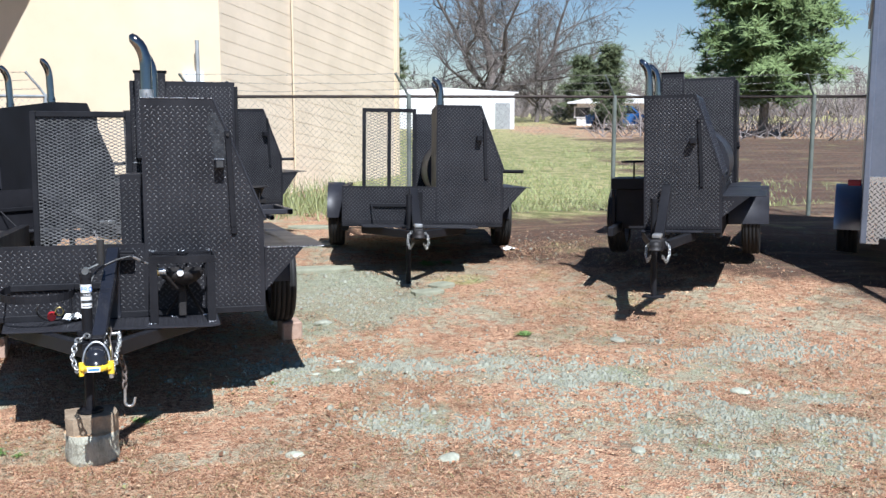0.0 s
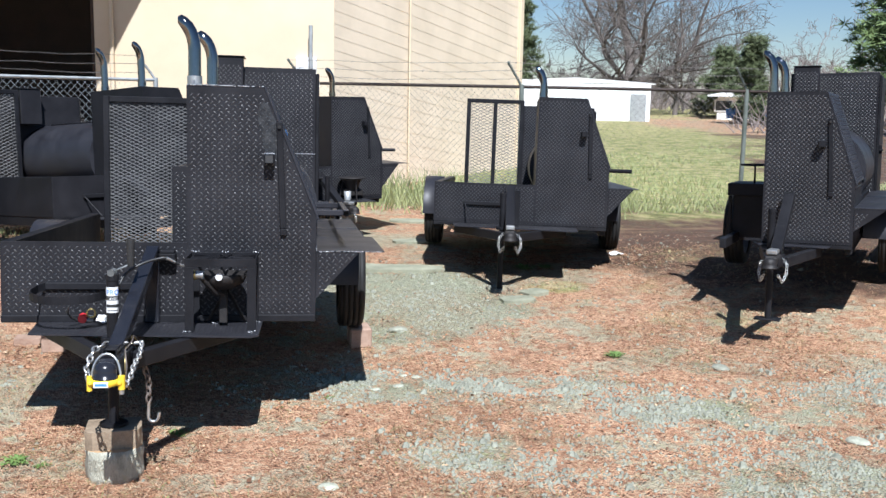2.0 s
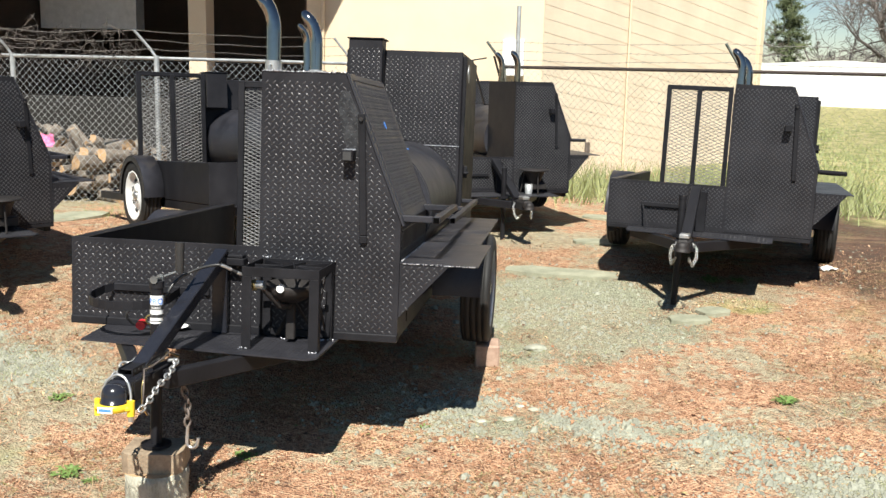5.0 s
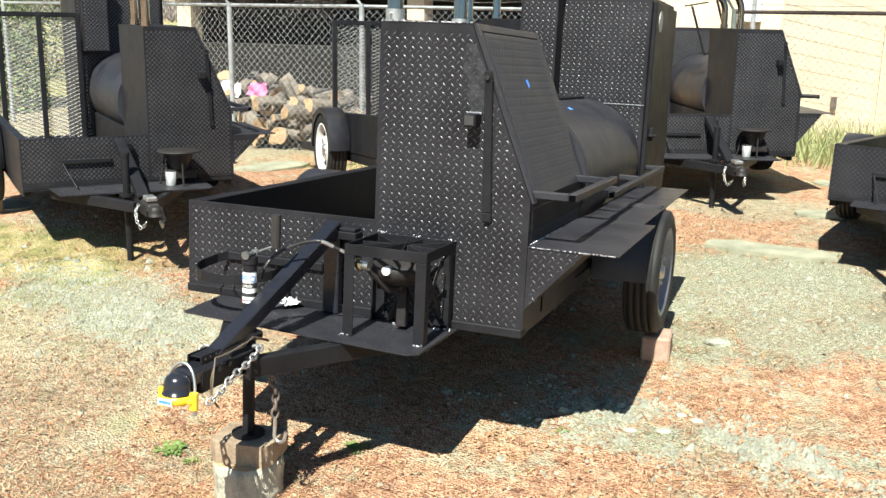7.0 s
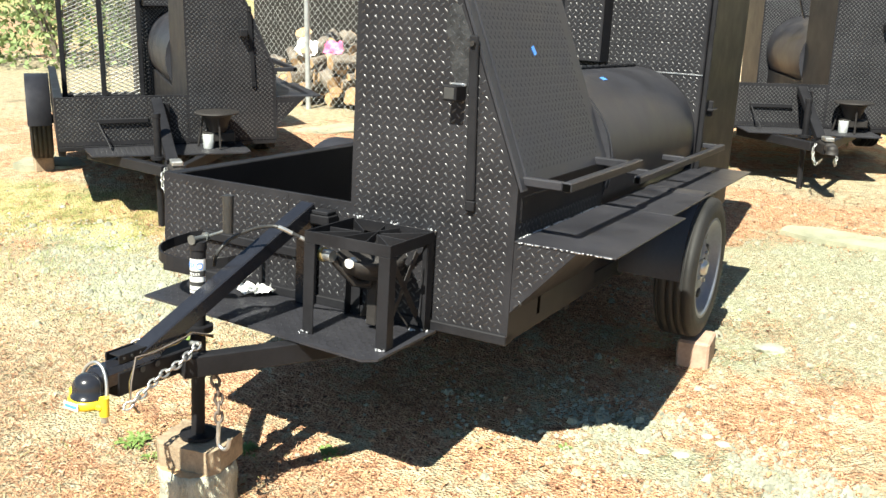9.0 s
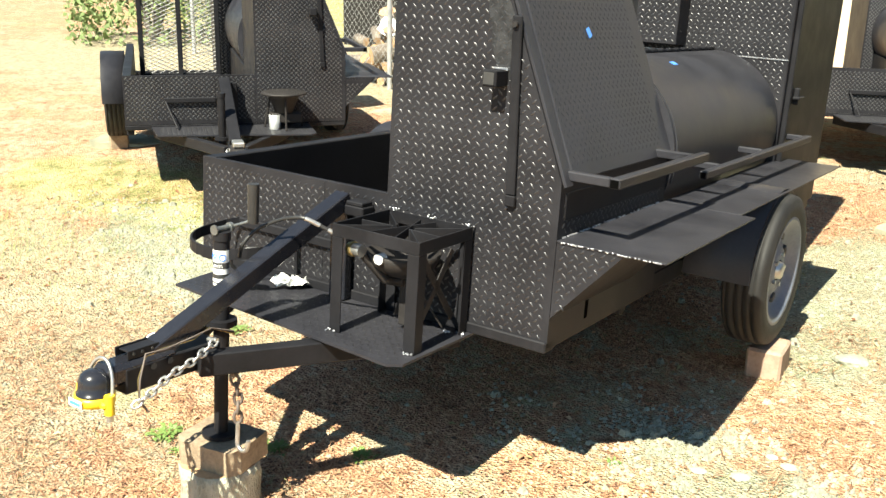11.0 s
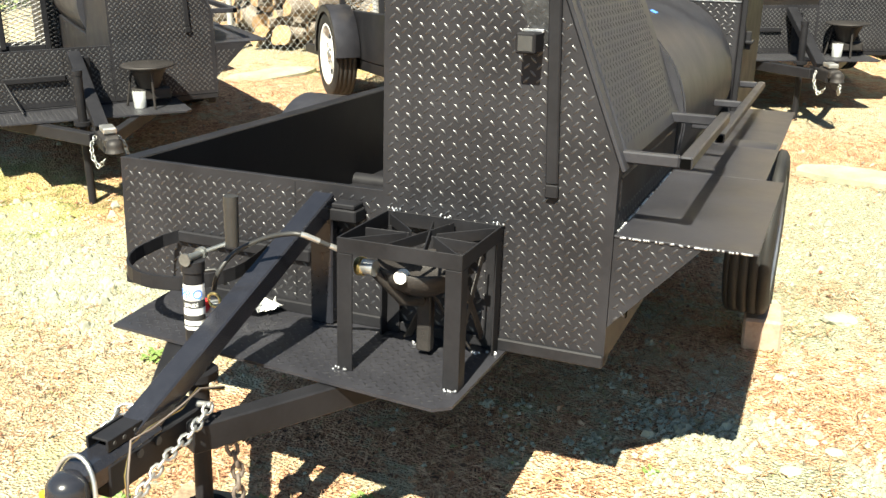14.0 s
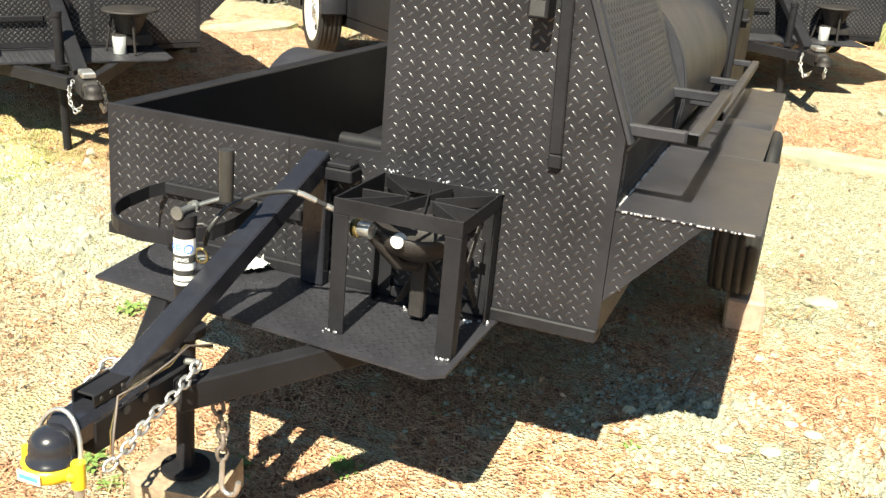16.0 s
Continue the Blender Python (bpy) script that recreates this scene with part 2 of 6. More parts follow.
def ground_material():
    m, n, l, b = material("pine_straw_gravel_and_dirt")
    c = n.new("ShaderNodeTexCoord").outputs["Object"]
    # pine straw: stretched fibres in three directions
    fibre = None
    for a, s in ((20, 130.0), (75, 110.0), (135, 145.0)):
        mp = n.new("ShaderNodeMapping")
        mp.inputs["Rotation"].default_value = (0, 0, radians(a))
        mp.vector_type = "TEXTURE"
        mp.inputs["Scale"].default_value = (1, 8, 1)
        l.new(c, mp.inputs[0])
        f = noise_node(n, l, s, 2, 0.5, mp.outputs[0])
        if fibre is None:
            fibre = f
        else:
            mx = n.new("ShaderNodeMath")
            mx.operation = "MAXIMUM"
            l.new(fibre, mx.inputs[0])
            l.new(f, mx.inputs[1])
            fibre = mx.outputs[0]
    straw = ramp(n, l, fibre, [(0.455, (0.06, 0.025, 0.014)), (0.55, (0.44, 0.215, 0.115)), (0.68, (0.74, 0.5, 0.31))])
    clod = ramp(n, l, noise_node(n, l, 9, 8, 0.78, c), [(0.38, (0.085, 0.038, 0.021)), (0.5, (0.43, 0.225, 0.125)), (0.62, (0.68, 0.46, 0.285))])
    straw = mixed(n, l, ramp(n, l, noise_node(n, l, 2.6, 5, 0.7, c), [(0.42, 0.0), (0.6, 0.6)]), straw, clod)
    vor = n.new("ShaderNodeTexVoronoi")
    vor.inputs["Scale"].default_value = 85
    l.new(c, vor.inputs["Vector"])
    gravel = ramp(n, l, vor.outputs["Color"], [(0.0, (0.105, 0.112, 0.072)), (0.5, (0.3, 0.325, 0.22)), (1.0, (0.56, 0.59, 0.43))])
    gravel = mixed(n, l, ramp(n, l, vor.outputs["Distance"], [(0.42, 0.0), (0.7, 0.35)]), gravel, (0.15, 0.15, 0.105))
    gravel = mixed(n, l, ramp(n, l, noise_node(n, l, 7, 6, 0.7, c), [(0.47, 0.0), (0.62, 0.55)]), gravel, (0.31, 0.315, 0.215))
    dirt_n = noise_node(n, l, 18, 6, 0.65, c)
    dirt = ramp(n, l, dirt_n, [(0.3, (0.2, 0.17, 0.11)), (0.5, (0.38, 0.34, 0.225)), (0.7, (0.52, 0.47, 0.33))])
    moss_a, moss_b = noise_node(n, l, 70, 4, 0.7, c), noise_node(n, l, 3.5, 6, 0.7, c)
    moss_m = n.new("ShaderNodeMath")
    moss_m.operation = "MULTIPLY_ADD"
    l.new(moss_a, moss_m.inputs[0])
    moss_m.inputs[1].default_value = 0.45
    mo = n.new("ShaderNodeMath")
    mo.operation = "MULTIPLY"
    l.new(moss_b, mo.inputs[0])
    mo.inputs[1].default_value = 0.6
    l.new(mo.outputs[0], moss_m.inputs[2])
    moss_n = moss_m.outputs[0]
    moss = ramp(n, l, moss_n, [(0.43, (0.10, 0.14, 0.03)), (0.51, (0.30, 0.32, 0.10)), (0.59, (0.56, 0.46, 0.24))])
    # broad patches
    pg, pd, pm = noise_node(n, l, 0.55, 7, 0.62, c), noise_node(n, l, 1.5, 8, 0.7, c, (1, 1.3, 1)), noise_node(n, l, 0.42, 7, 0.68, c, (1.2, 1, 1))
    sep = n.new("ShaderNodeSeparateXYZ")
    l.new(c, sep.inputs[0])

    def blob(x, y, rx, ry, base, k):
        """Noise plus an ellipse that lifts it, so that a patch of the stuff lies there."""
        out = base
        terms = []
        for sock, p, r in ((sep.outputs[0], x, rx), (sep.outputs[1], y, ry)):
            s = n.new("ShaderNodeMath")
            s.operation = "SUBTRACT"
            l.new(sock, s.inputs[0])
            s.inputs[1].default_value = p
            d = n.new("ShaderNodeMath")
            d.operation = "DIVIDE"
            l.new(s.outputs[0], d.inputs[0])
            d.inputs[1].default_value = r
            q = n.new("ShaderNodeMath")
            q.operation = "MULTIPLY"
            l.new(d.outputs[0], q.inputs[0])
            l.new(d.outputs[0], q.inputs[1])
            terms.append(q.outputs[0])
        a = n.new("ShaderNodeMath")
        l.new(terms[0], a.inputs[0])
        l.new(terms[1], a.inputs[1])
        mr = n.new("ShaderNodeMapRange")
        mr.interpolation_type = "SMOOTHSTEP"
        mr.inputs["From Min"].default_value, mr.inputs["From Max"].default_value = 0.1, 1.6
        mr.inputs["To Min"].default_value, mr.inputs["To Max"].default_value = k, 0
        l.new(a.outputs[0], mr.inputs["Value"])
        s = n.new("ShaderNodeMath")
        l.new(out, s.inputs[0])
        l.new(mr.outputs[0], s.inputs[1])
        return s.outputs[0]

    for x, y, rx, ry, k in GRAVEL_PATCHES:
        pg = blob(x, y, rx, ry, pg, k)
    fray = noise_node(n, l, 4.5, 9, 0.8, c)
    frayed = []
    for base in (pg, pd):
        ma = n.new("ShaderNodeMath")
        ma.operation = "MULTIPLY_ADD"
        l.new(fray, ma.inputs[0])
        ma.inputs[1].default_value = 1.15
        l.new(base, ma.inputs[2])
        su = n.new("ShaderNodeMath")
        su.operation = "SUBTRACT"
        l.new(ma.outputs[0], su.inputs[0])
        su.inputs[1].default_value = 0.575
        frayed.append(su.outputs[0])
    pg, pd = frayed
    for x, y, rx, ry, k in DIRT_PATCHES:
        pd = blob(x, y, rx, ry, pd, k)
    for x, y, rx, ry, k in GRASS_PATCHES:
        pm = blob(x, y, rx, ry, pm, k)
    col = mixed(n, l, ramp(n, l, pd, [(0.51, 0.0), (0.59, 0.85)]), straw, dirt)
    col = mixed(n, l, ramp(n, l, pg, [(0.6, 0.0), (0.76, 0.8)]), col, gravel)
    # brown leaf litter, with streaks of tree shadow put into its colour
    leaf_n = noise_node(n, l, 24, 5, 0.7, c)
    leaf = ramp(n, l, leaf_n, [(0.35, (0.02, 0.011, 0.007)), (0.65, (0.115, 0.058, 0.036))])
    leaf = mixed(n, l, ramp(n, l, noise_node(n, l, 1.1, 7, 0.74, c, (0.4, 2.2, 1)), [(0.51, 0.0), (0.6, 0.65)]), leaf, (0.25, 0.15, 0.09))
    pl = noise_node(n, l, 0.7, 6, 0.65, c)
    for x, y, rx, ry, k in LEAF_SHADE_PATCHES:
        pl = blob(x, y, rx, ry, pl, k)
    col = mixed(n, l, ramp(n, l, pl, [(0.62, 0.0), (0.75, 0.9)]), col, leaf)
    col = mixed(n, l, ramp(n, l, pm, [(0.6, 0.0), (0.74, 0.85)]), col, moss)
    fleck = n.new("ShaderNodeMath")
    fleck.operation = "MULTIPLY"
    l.new(ramp(n, l, noise_node(n, l, 38, 4, 0.7, c), [(0.52, 0.0), (0.6, 0.6)]), fleck.inputs[0])
    l.new(ramp(n, l, noise_node(n, l, 1.1, 5, 0.7, c, (1, 1, 1)), [(0.5, 0.0), (0.66, 1.0)]), fleck.inputs[1])
    col = mixed(n, l, fleck.outputs[0], col, (0.26, 0.29, 0.1))
    l.new(col, b.inputs["Base Color"])
    b.inputs["Roughness"].default_value = 0.93
    hs = n.new("ShaderNodeMath")
    l.new(fibre, hs.inputs[0])
    l.new(vor.outputs["Distance"], hs.inputs[1])
    bump(n, l, hs.outputs[0], 1.0, 0.015, b)
    return m


# Leaf litter that also carries painted shadow of trees and the cargo trailer.
LEAF_SHADE_PATCHES = [(15, 22, 12, 14, 0.5), (4.6, 11.2, 2.8, 2.6, 0.4), (6.6, 9.0, 2.4, 2.8, 0.4), (4.9, 14.6, 1.8, 0.9, 0.35), (4.1, 8.7, 1.5, 1.3, 0.2)]
GRAVEL_PATCHES = [(0.7, 8.05, 0.85, 1.15, 0.55), (2.7, 4.35, 1.0, 0.6, 0.15), (0.4, 6.08, 0.6, 0.3, 0.22), (1.25, 6.06, 0.5, 0.16, 0.17), (2.05, 5.65, 0.5, 0.28, 0.16), (1.05, 5.0, 0.5, 0.38, 0.15), (2.8, 4.85, 0.7, 0.38, 0.16), (3.5, 6.0, 0.6, 0.35, 0.16), (-3.2, 6.5, 0.8, 0.35, 0.26), (-2.4, 6.15, 0.5, 0.3, 0.28)]
DIRT_PATCHES = [(1.3, 8.9, 1.0, 0.5, 0.3), (-3.2, 5.4, 1.6, 1.0, 0.24), (-2.3, 6.0, 0.9, 0.6, 0.28), (-2.2, 4.4, 1.0, 0.8, 0.2), (-9.5, 12.5, 4.5, 3.0, 0.35), (0.6, 10.5, 1.6, 0.5, 0.2)]
GRASS_PATCHES = [(-4.3, 6.9, 1.3, 0.6, 0.3), (-1.6, 4.2, 1.0, 0.7, 0.1), (-1.2, 5.2, 0.7, 0.4, 0.14), (0.4, 4.4, 0.8, 0.5, 0.07), (0.9, 14.8, 2.2, 0.9, 0.4), (5.0, 21, 3.6, 8.0, 0.4), (6, 36, 7, 16, 0.4), (-13, 20, 7, 5, 0.4), (-45, 45, 38, 28, 0.5), (30, 90, 80, 40, 0.5), (1.9, 8.55, 0.35, 0.25, 0.25), (-3.3, 11.0, 0.9, 0.4, 0.2)]
GROUND = ground_material()


def litter_material():
    """Dead leaf bits and needles, each piece with a tone of its own."""
    m, n, l, b = material("mixed_dead_leaf_litter")
    r = n.new("ShaderNodeNewGeometry").outputs["Random Per Island"]
    tone = ramp(n, l, r, [(0.0, (0.05, 0.03, 0.018)), (0.25, (0.26, 0.11, 0.055)), (0.55, (0.5, 0.27, 0.145)), (0.88, (0.62, 0.44, 0.28)), (1.0, (0.2, 0.24, 0.07))])
    l.new(mixed(n, l, ramp(n, l, noise_node(n, l, 60, 4, 0.6), [(0.4, 0.0), (0.7, 0.35)]), tone, (0.14, 0.09, 0.05)), b.inputs["Base Color"])
    b.inputs["Roughness"].default_value = 0.85
    return m


LITTER = litter_material()


# ---- mesh helpers ----
class Build:
    """Vertices and faces of one mesh, gathered piece by piece."""

    def __init__(self):
        self.v, self.f, self.smooth, self.mi = [], [], [], []

    def add(self, verts, faces, smooth=False, mi=0):
        o = len(self.v)
        self.v.extend(verts)
        self.f.extend([tuple(i + o for i in f) for f in faces])
        self.smooth.extend([smooth] * len(faces))
        self.mi.extend([mi] * len(faces))
        return self

    def box(self, x0, x1, y0, y1, z0, z1, c=0.004, m=None):
        """A box with chamfered edges; m places it."""
        lo, hi = (min(x0, x1), min(y0, y1), min(z0, z1)), (max(x0, x1), max(y0, y1), max(z0, z1))
        c = min(c, *[(h - k) * 0.3 for h, k in zip(hi, lo)])
        verts, index = [], {}
        for sx in (0, 1):
            for sy in (0, 1):
                for sz in (0, 1):
                    s = (sx, sy, sz)
                    for a in range(3):
                        p = [(hi[k] if s[k] else lo[k]) if k == a else (hi[k] - c if s[k] else lo[k] + c) for k in range(3)]
                        index[s, a] = len(verts)
                        verts.append(Vector(p))
        faces = []
        for a in range(3):
            b, d = (a + 1) % 3, (a + 2) % 3
            for s in (0, 1):
                ring = []
                for u, w in ((0, 0), (1, 0), (1, 1), (0, 1)):
                    k = [0, 0, 0]
                    k[a], k[b], k[d] = s, u, w
                    ring.append(index[tuple(k), a])
                faces.append(ring if s else ring[::-1])
            for u in (0, 1):
                for w in (0, 1):
                    k0, k1 = [0, 0, 0], [0, 0, 0]
                    k0[b] = k1[b] = u
                    k0[d] = k1[d] = w
                    k1[a] = 1
                    k0, k1 = tuple(k0), tuple(k1)
                    q = [index[k0, b], index[k1, b], index[k1, d], index[k0, d]]
                    faces.append(q if u == w else q[::-1])
        for s in [(i, j, k) for i in (0, 1) for j in (0, 1) for k in (0, 1)]:
            t = [index[s, 0], index[s, 1], index[s, 2]]
            faces.append(t if sum(s) % 2 else t[::-1])
        if m is not None:
            verts = [m @ p for p in verts]
        return self.add([tuple(p) for p in verts], faces)

    def beam(self, p, q, w, h=None, up=(0, 0, 1), c=0.004):
        """A square bar from p to q."""
        p, q, h = Vector(p), Vector(q), h or w
        y = (q - p).normalized()
        x = y.cross(Vector(up) if abs(y.dot(Vector(up).normalized())) < 0.99 else Vector((0, 1, 0))).normalized()
        z = x.cross(y)
        m = Matrix((x, y, z)).transposed().to_4x4()
        m.translation = p
        return self.box(-w / 2, w / 2, 0, (q - p).length, -h / 2, h / 2, c, m)

    def prism(self, poly, axis, a, b):
        """A flat outline drawn out along an axis from a to b. The outline is in the two other axes, in order."""
        n = len(poly)

        def put(p, t):
            q = list(p)
            q.insert(axis, t)
            return tuple(q)

        verts = [put(p, a) for p in poly] + [put(p, b) for p in poly]
        area = sum(poly[i][0] * poly[(i + 1) % n][1] - poly[(i + 1) % n][0] * poly[i][1] for i in range(n))
        flip = (area > 0) ^ (axis == 1) ^ (b < a)
        faces = [tuple(range(n)), tuple(range(2 * n - 1, n - 1, -1))] + [(i, i + n, (i + 1) % n + n, (i + 1) % n) for i in range(n)]
        return self.add(verts, [f[::-1] if flip else f for f in faces])

    def tube(self, path, r, seg=10, cap=True, smooth=True):
        """A round bar along a path; r is one radius or one for each point."""
        path = [Vector(p) for p in path]
        rs = r if isinstance(r, (list, tuple)) else [r] * len(path)
        verts, faces = [], []
        n = None
        for i, p in enumerate(path):
            d = (path[min(i + 1, len(path) - 1)] - path[max(i - 1, 0)])
            d = d.normalized() if d.length > 1e-9 else Vector((0, 0, 1))
            if n is None:
                n = d.orthogonal().normalized()
            n = (n - d * n.dot(d))
            n = n.normalized() if n.length > 1e-6 else d.orthogonal().normalized()
            b = d.cross(n)
            for k in range(seg):
                a = 2 * math.pi * k / seg
                verts.append(tuple(p + rs[i] * (math.cos(a) * n + math.sin(a) * b)))
        for i in range(len(path) - 1):
            for k in range(seg):
                faces.append((i * seg + k, i * seg + (k + 1) % seg, (i + 1) * seg + (k + 1) % seg, (i + 1) * seg + k))
        self.add(verts, faces, smooth)
        if cap:
            e = len(path) - 1
            self.add([verts[k] for k in range(seg)], [tuple(range(seg))[::-1]])
            self.add([verts[e * seg + k] for k in range(seg)], [tuple(range(seg))])
        return self

    def lathe(self, profile, centre, axis=0, seg=32, smooth=True, arc=(0, 360)):
        """Turns (radius, along) pairs about an axis through centre."""
        c = Vector(centre)
        verts, faces = [], []
        full = abs(arc[1] - arc[0]) >= 359.9
        m = seg if full else seg + 1
        for k in range(m):
            a = radians(arc[0] + (arc[1] - arc[0]) * k / seg)
            for r, t in profile:
                p = [r * math.cos(a), r * math.sin(a)]
                p.insert(axis, t)
                verts.append(tuple(c + Vector(p)))
        n = len(profile)
        for k in range(seg):
            for j in range(n - 1):
                q = (k * n + j, k * n + j + 1, ((k + 1) % m) * n + j + 1, ((k + 1) % m) * n + j)
                faces.append(q if axis == 1 else q[::-1])
        return self.add(verts, faces, smooth)

    def lugs(self, origin, u, v, w, h, inside=None, pitch=0.027, size=0.0125, high=0.003, glossy=True, plump=0.3):
        """The raised diamonds of tread plate over a rectangle w by h from origin along u and v."""
        o, u, v = Vector(origin), Vector(u).normalized(), Vector(v).normalized()
        nrm = u.cross(v)
        verts, faces = [], []
        L, W = size, size * plump
        outline = ((-L, 0, 0), (-L * 0.5, -W * 0.8, 0), (0, -W, 0), (L * 0.5, -W * 0.8, 0), (L, 0, 0), (L * 0.5, W * 0.8, 0), (0, W, 0), (-L * 0.5, W * 0.8, 0), (-L * 0.5, 0, high * 0.85), (0, 0, high), (L * 0.5, 0, high * 0.85))
        lens = ((0, 1, 8), (1, 2, 9, 8), (2, 3, 10, 9), (3, 4, 10), (4, 5, 10), (5, 6, 9, 10), (6, 7, 8, 9), (7, 0, 8))
        for i in range(2 * int(w / pitch)):
            for j in range(int(h / pitch)):
                # one lean of lug on the grid's points, the other in the middle of its cells
                s = 1 if i % 2 else -1
                a, b = (i * 0.5 + 0.4) * pitch, (j + (0.25 if i % 2 else 0.75)) * pitch
                if inside and not inside(a, b):
                    continue
                d = (u - s * v) * 0.7071
                e = nrm.cross(d)
                p = o + u * a + v * b - nrm * 0.0004
                k = len(verts)
                verts.extend([tuple(p + d * x + e * y + nrm * z) for x, y, z in outline])
                faces.extend([tuple(k + q for q in f) for f in lens])
        return self.add(verts, faces, True, 1 if glossy else 0)

    def mesh(self, name):
        me = bpy.data.meshes.new(name)
        me.from_pydata(self.v, [], self.f)
        me.polygons.foreach_set("use_smooth", self.smooth)
        if any(self.mi):
            me.polygons.foreach_set("material_index", self.mi)
        me.update()
        return me


def part(name, build, mat, parent, label=""):
    me = build.mesh(name)
    me.materials.append(mat)
    if any(build.mi):
        me.materials.append(LUGMAT[0])
    ob = new(name, me)
    ob.parent = parent
    return tagged(ob, label) if label else ob


def thing(name, m, label, category, group="", kind=""):
    ob = new(name)
    ob.empty_display_size = 0.1
    ob.matrix_world = m
    return tagged(ob, label, category, group, kind)


def solid(name, build, mat, label, category, group="", kind="", m=None):
    me = build.mesh(name)
    me.materials.append(mat)
    ob = new(name, me)
    if m is not None:
        ob.matrix_world = m
    return tagged(ob, label, category, group, kind)


def ground_z(x, y):
    """Height of the yard: level at the front, rising gently to the back and the hill."""
    z = 0.045 * min(max(y - 5.0, 0), 5.0) + 0.0155 * max(y - 12, 0) * (1 if y < 60 else 48 / (y - 12))
    z -= 0.012 * min(max(-x - 2, 0), 8) * (1 if y > 4 else 0.5)
    z += 0.19 * math.exp(-((x - 5.0) / 1.7) ** 2 - ((y - 8.9) / 1.9) ** 2) + 0.15 * math.exp(-((x + 4.7) / 1.7) ** 2 - ((y - 8.3) / 1.7) ** 2)
    z += 0.02 * noise.noise((x * 0.5, y * 0.5, 0)) + 0.006 * noise.noise((x * 2.3, y * 2.3, 3))
    return z


def spread(n, lo, hi):
    return [lo + (hi - lo) * i / (n - 1) for i in range(n)]


# ---- smoker trailers ----
def chain(name, path, parent, mat, link=0.034, wire=0.0045, label=""):
    """A hanging chain of oval links along a path, every second one turned on edge."""
    pts = [Vector(p) for p in path]
    lens = [(b - a).length for a, b in zip(pts, pts[1:])]
    total = sum(lens)
    bld = Build()
    k, n = 0, max(2, int(total / (link * 0.68)))
    for i in range(n):
        s, j = (i + 0.5) / n * total, 0
        while j < len(lens) - 1 and s > lens[j]:
            s -= lens[j]
            j += 1
        d = (pts[j + 1] - pts[j]).normalized()
        p = pts[j] + d * s
        a = d.orthogonal().normalized()
        b = d.cross(a)
        side = a if i % 2 else b
        loop = []
        for q in range(9):
            t = 2 * math.pi * q / 8
            loop.append(p + d * (math.cos(t) * link * 0.5) + side * (math.sin(t) * link * 0.3))
        bld.tube(loop, wire, 5, False)
    return part(name, bld, mat, parent, label)


def wheel(root, x, y, z, r, width, out, rim_mat):
    """Tyre, dished rim with slots and hub; out is +1 or -1, the side that shows."""
    s = out
    groove = []
    for t in (-0.3, -0.1, 0.1, 0.3):
        groove += [(r, (t - 0.07) * width), (r * 0.975, (t - 0.06) * width), (r * 0.975, (t - 0.03) * width), (r, (t - 0.02) * width)]
    tyre = Build().lathe([(r * 0.7, -width * 0.46), (r * 0.78, -width * 0.5), (r * 0.93, -width * 0.48), (r * 0.985, -width * 0.42)] + groove + [(r * 0.985, width * 0.42), (r * 0.93, width * 0.48), (r * 0.9, width * 0.485), (r * 0.89, width * 0.5), (r * 0.78, width * 0.5), (r * 0.7, width * 0.46)], (x, y, z), 0, 40)
    w = part("wheel", tyre, RUBBER, root)
    rim = Build().lathe([(r * 0.72, -width * 0.4 * s), (r * 0.72, width * 0.47 * s), (r * 0.67, width * 0.47 * s), (r * 0.6, width * 0.3 * s), (r * 0.5, width * 0.16 * s), (r * 0.34, width * 0.2 * s), (r * 0.3, width * 0.3 * s), (r * 0.14, width * 0.32 * s)], (x, y, z), 0, 32)
    part("rim", rim, rim_mat, w)
    hub = Build().lathe([(0.0, width * 0.42 * s), (r * 0.1, width * 0.42 * s), (r * 0.12, width * 0.3 * s)], (x, y, z), 0, 20)
    for k in range(5):
        a = 2 * math.pi * k / 5
        hub.tube([(x + width * 0.3 * s, y + r * 0.21 * math.cos(a), z + r * 0.21 * math.sin(a)), (x + width * 0.38 * s, y + r * 0.21 * math.cos(a), z + r * 0.21 * math.sin(a))], 0.01, 6)
    part("hub", hub, ZINC, w)
    slots = Build()
    for k in range(8):
        a = 2 * math.pi * (k + 0.5) / 8
        m = Matrix.Translation((x, y, z)) @ Matrix.Rotation(a, 4, "X") @ Matrix.Translation((width * 0.17 * s, 0, r * 0.46))
        slots.box(-0.012, 0.012, -0.022, 0.022, -0.014, 0.014, 0.004, m)
    tagged(part("rim_slots", slots, INK_AND_SHADE, w), kind="stuff")


def fender(root, x0, x1, y, z, r, side, mat=None):
    """A rolled steel mudguard over a wheel, with a flat outer skirt."""
    b = Build()
    prof = [(r, x0), (r, x1), (r - 0.012, x1), (r - 0.012, x0)]
    b.lathe(prof + prof[:1], (0, y, z), 0, 28, True, (0, 180))
    b.lathe([(r, x0 if side < 0 else x1), (r - 0.05, x0 if side < 0 else x1)], (0, y, z), 0, 20, False, (0, 180))
    part("fender", b, mat or SATIN, root, "" if mat else "rolled black steel mudguard")


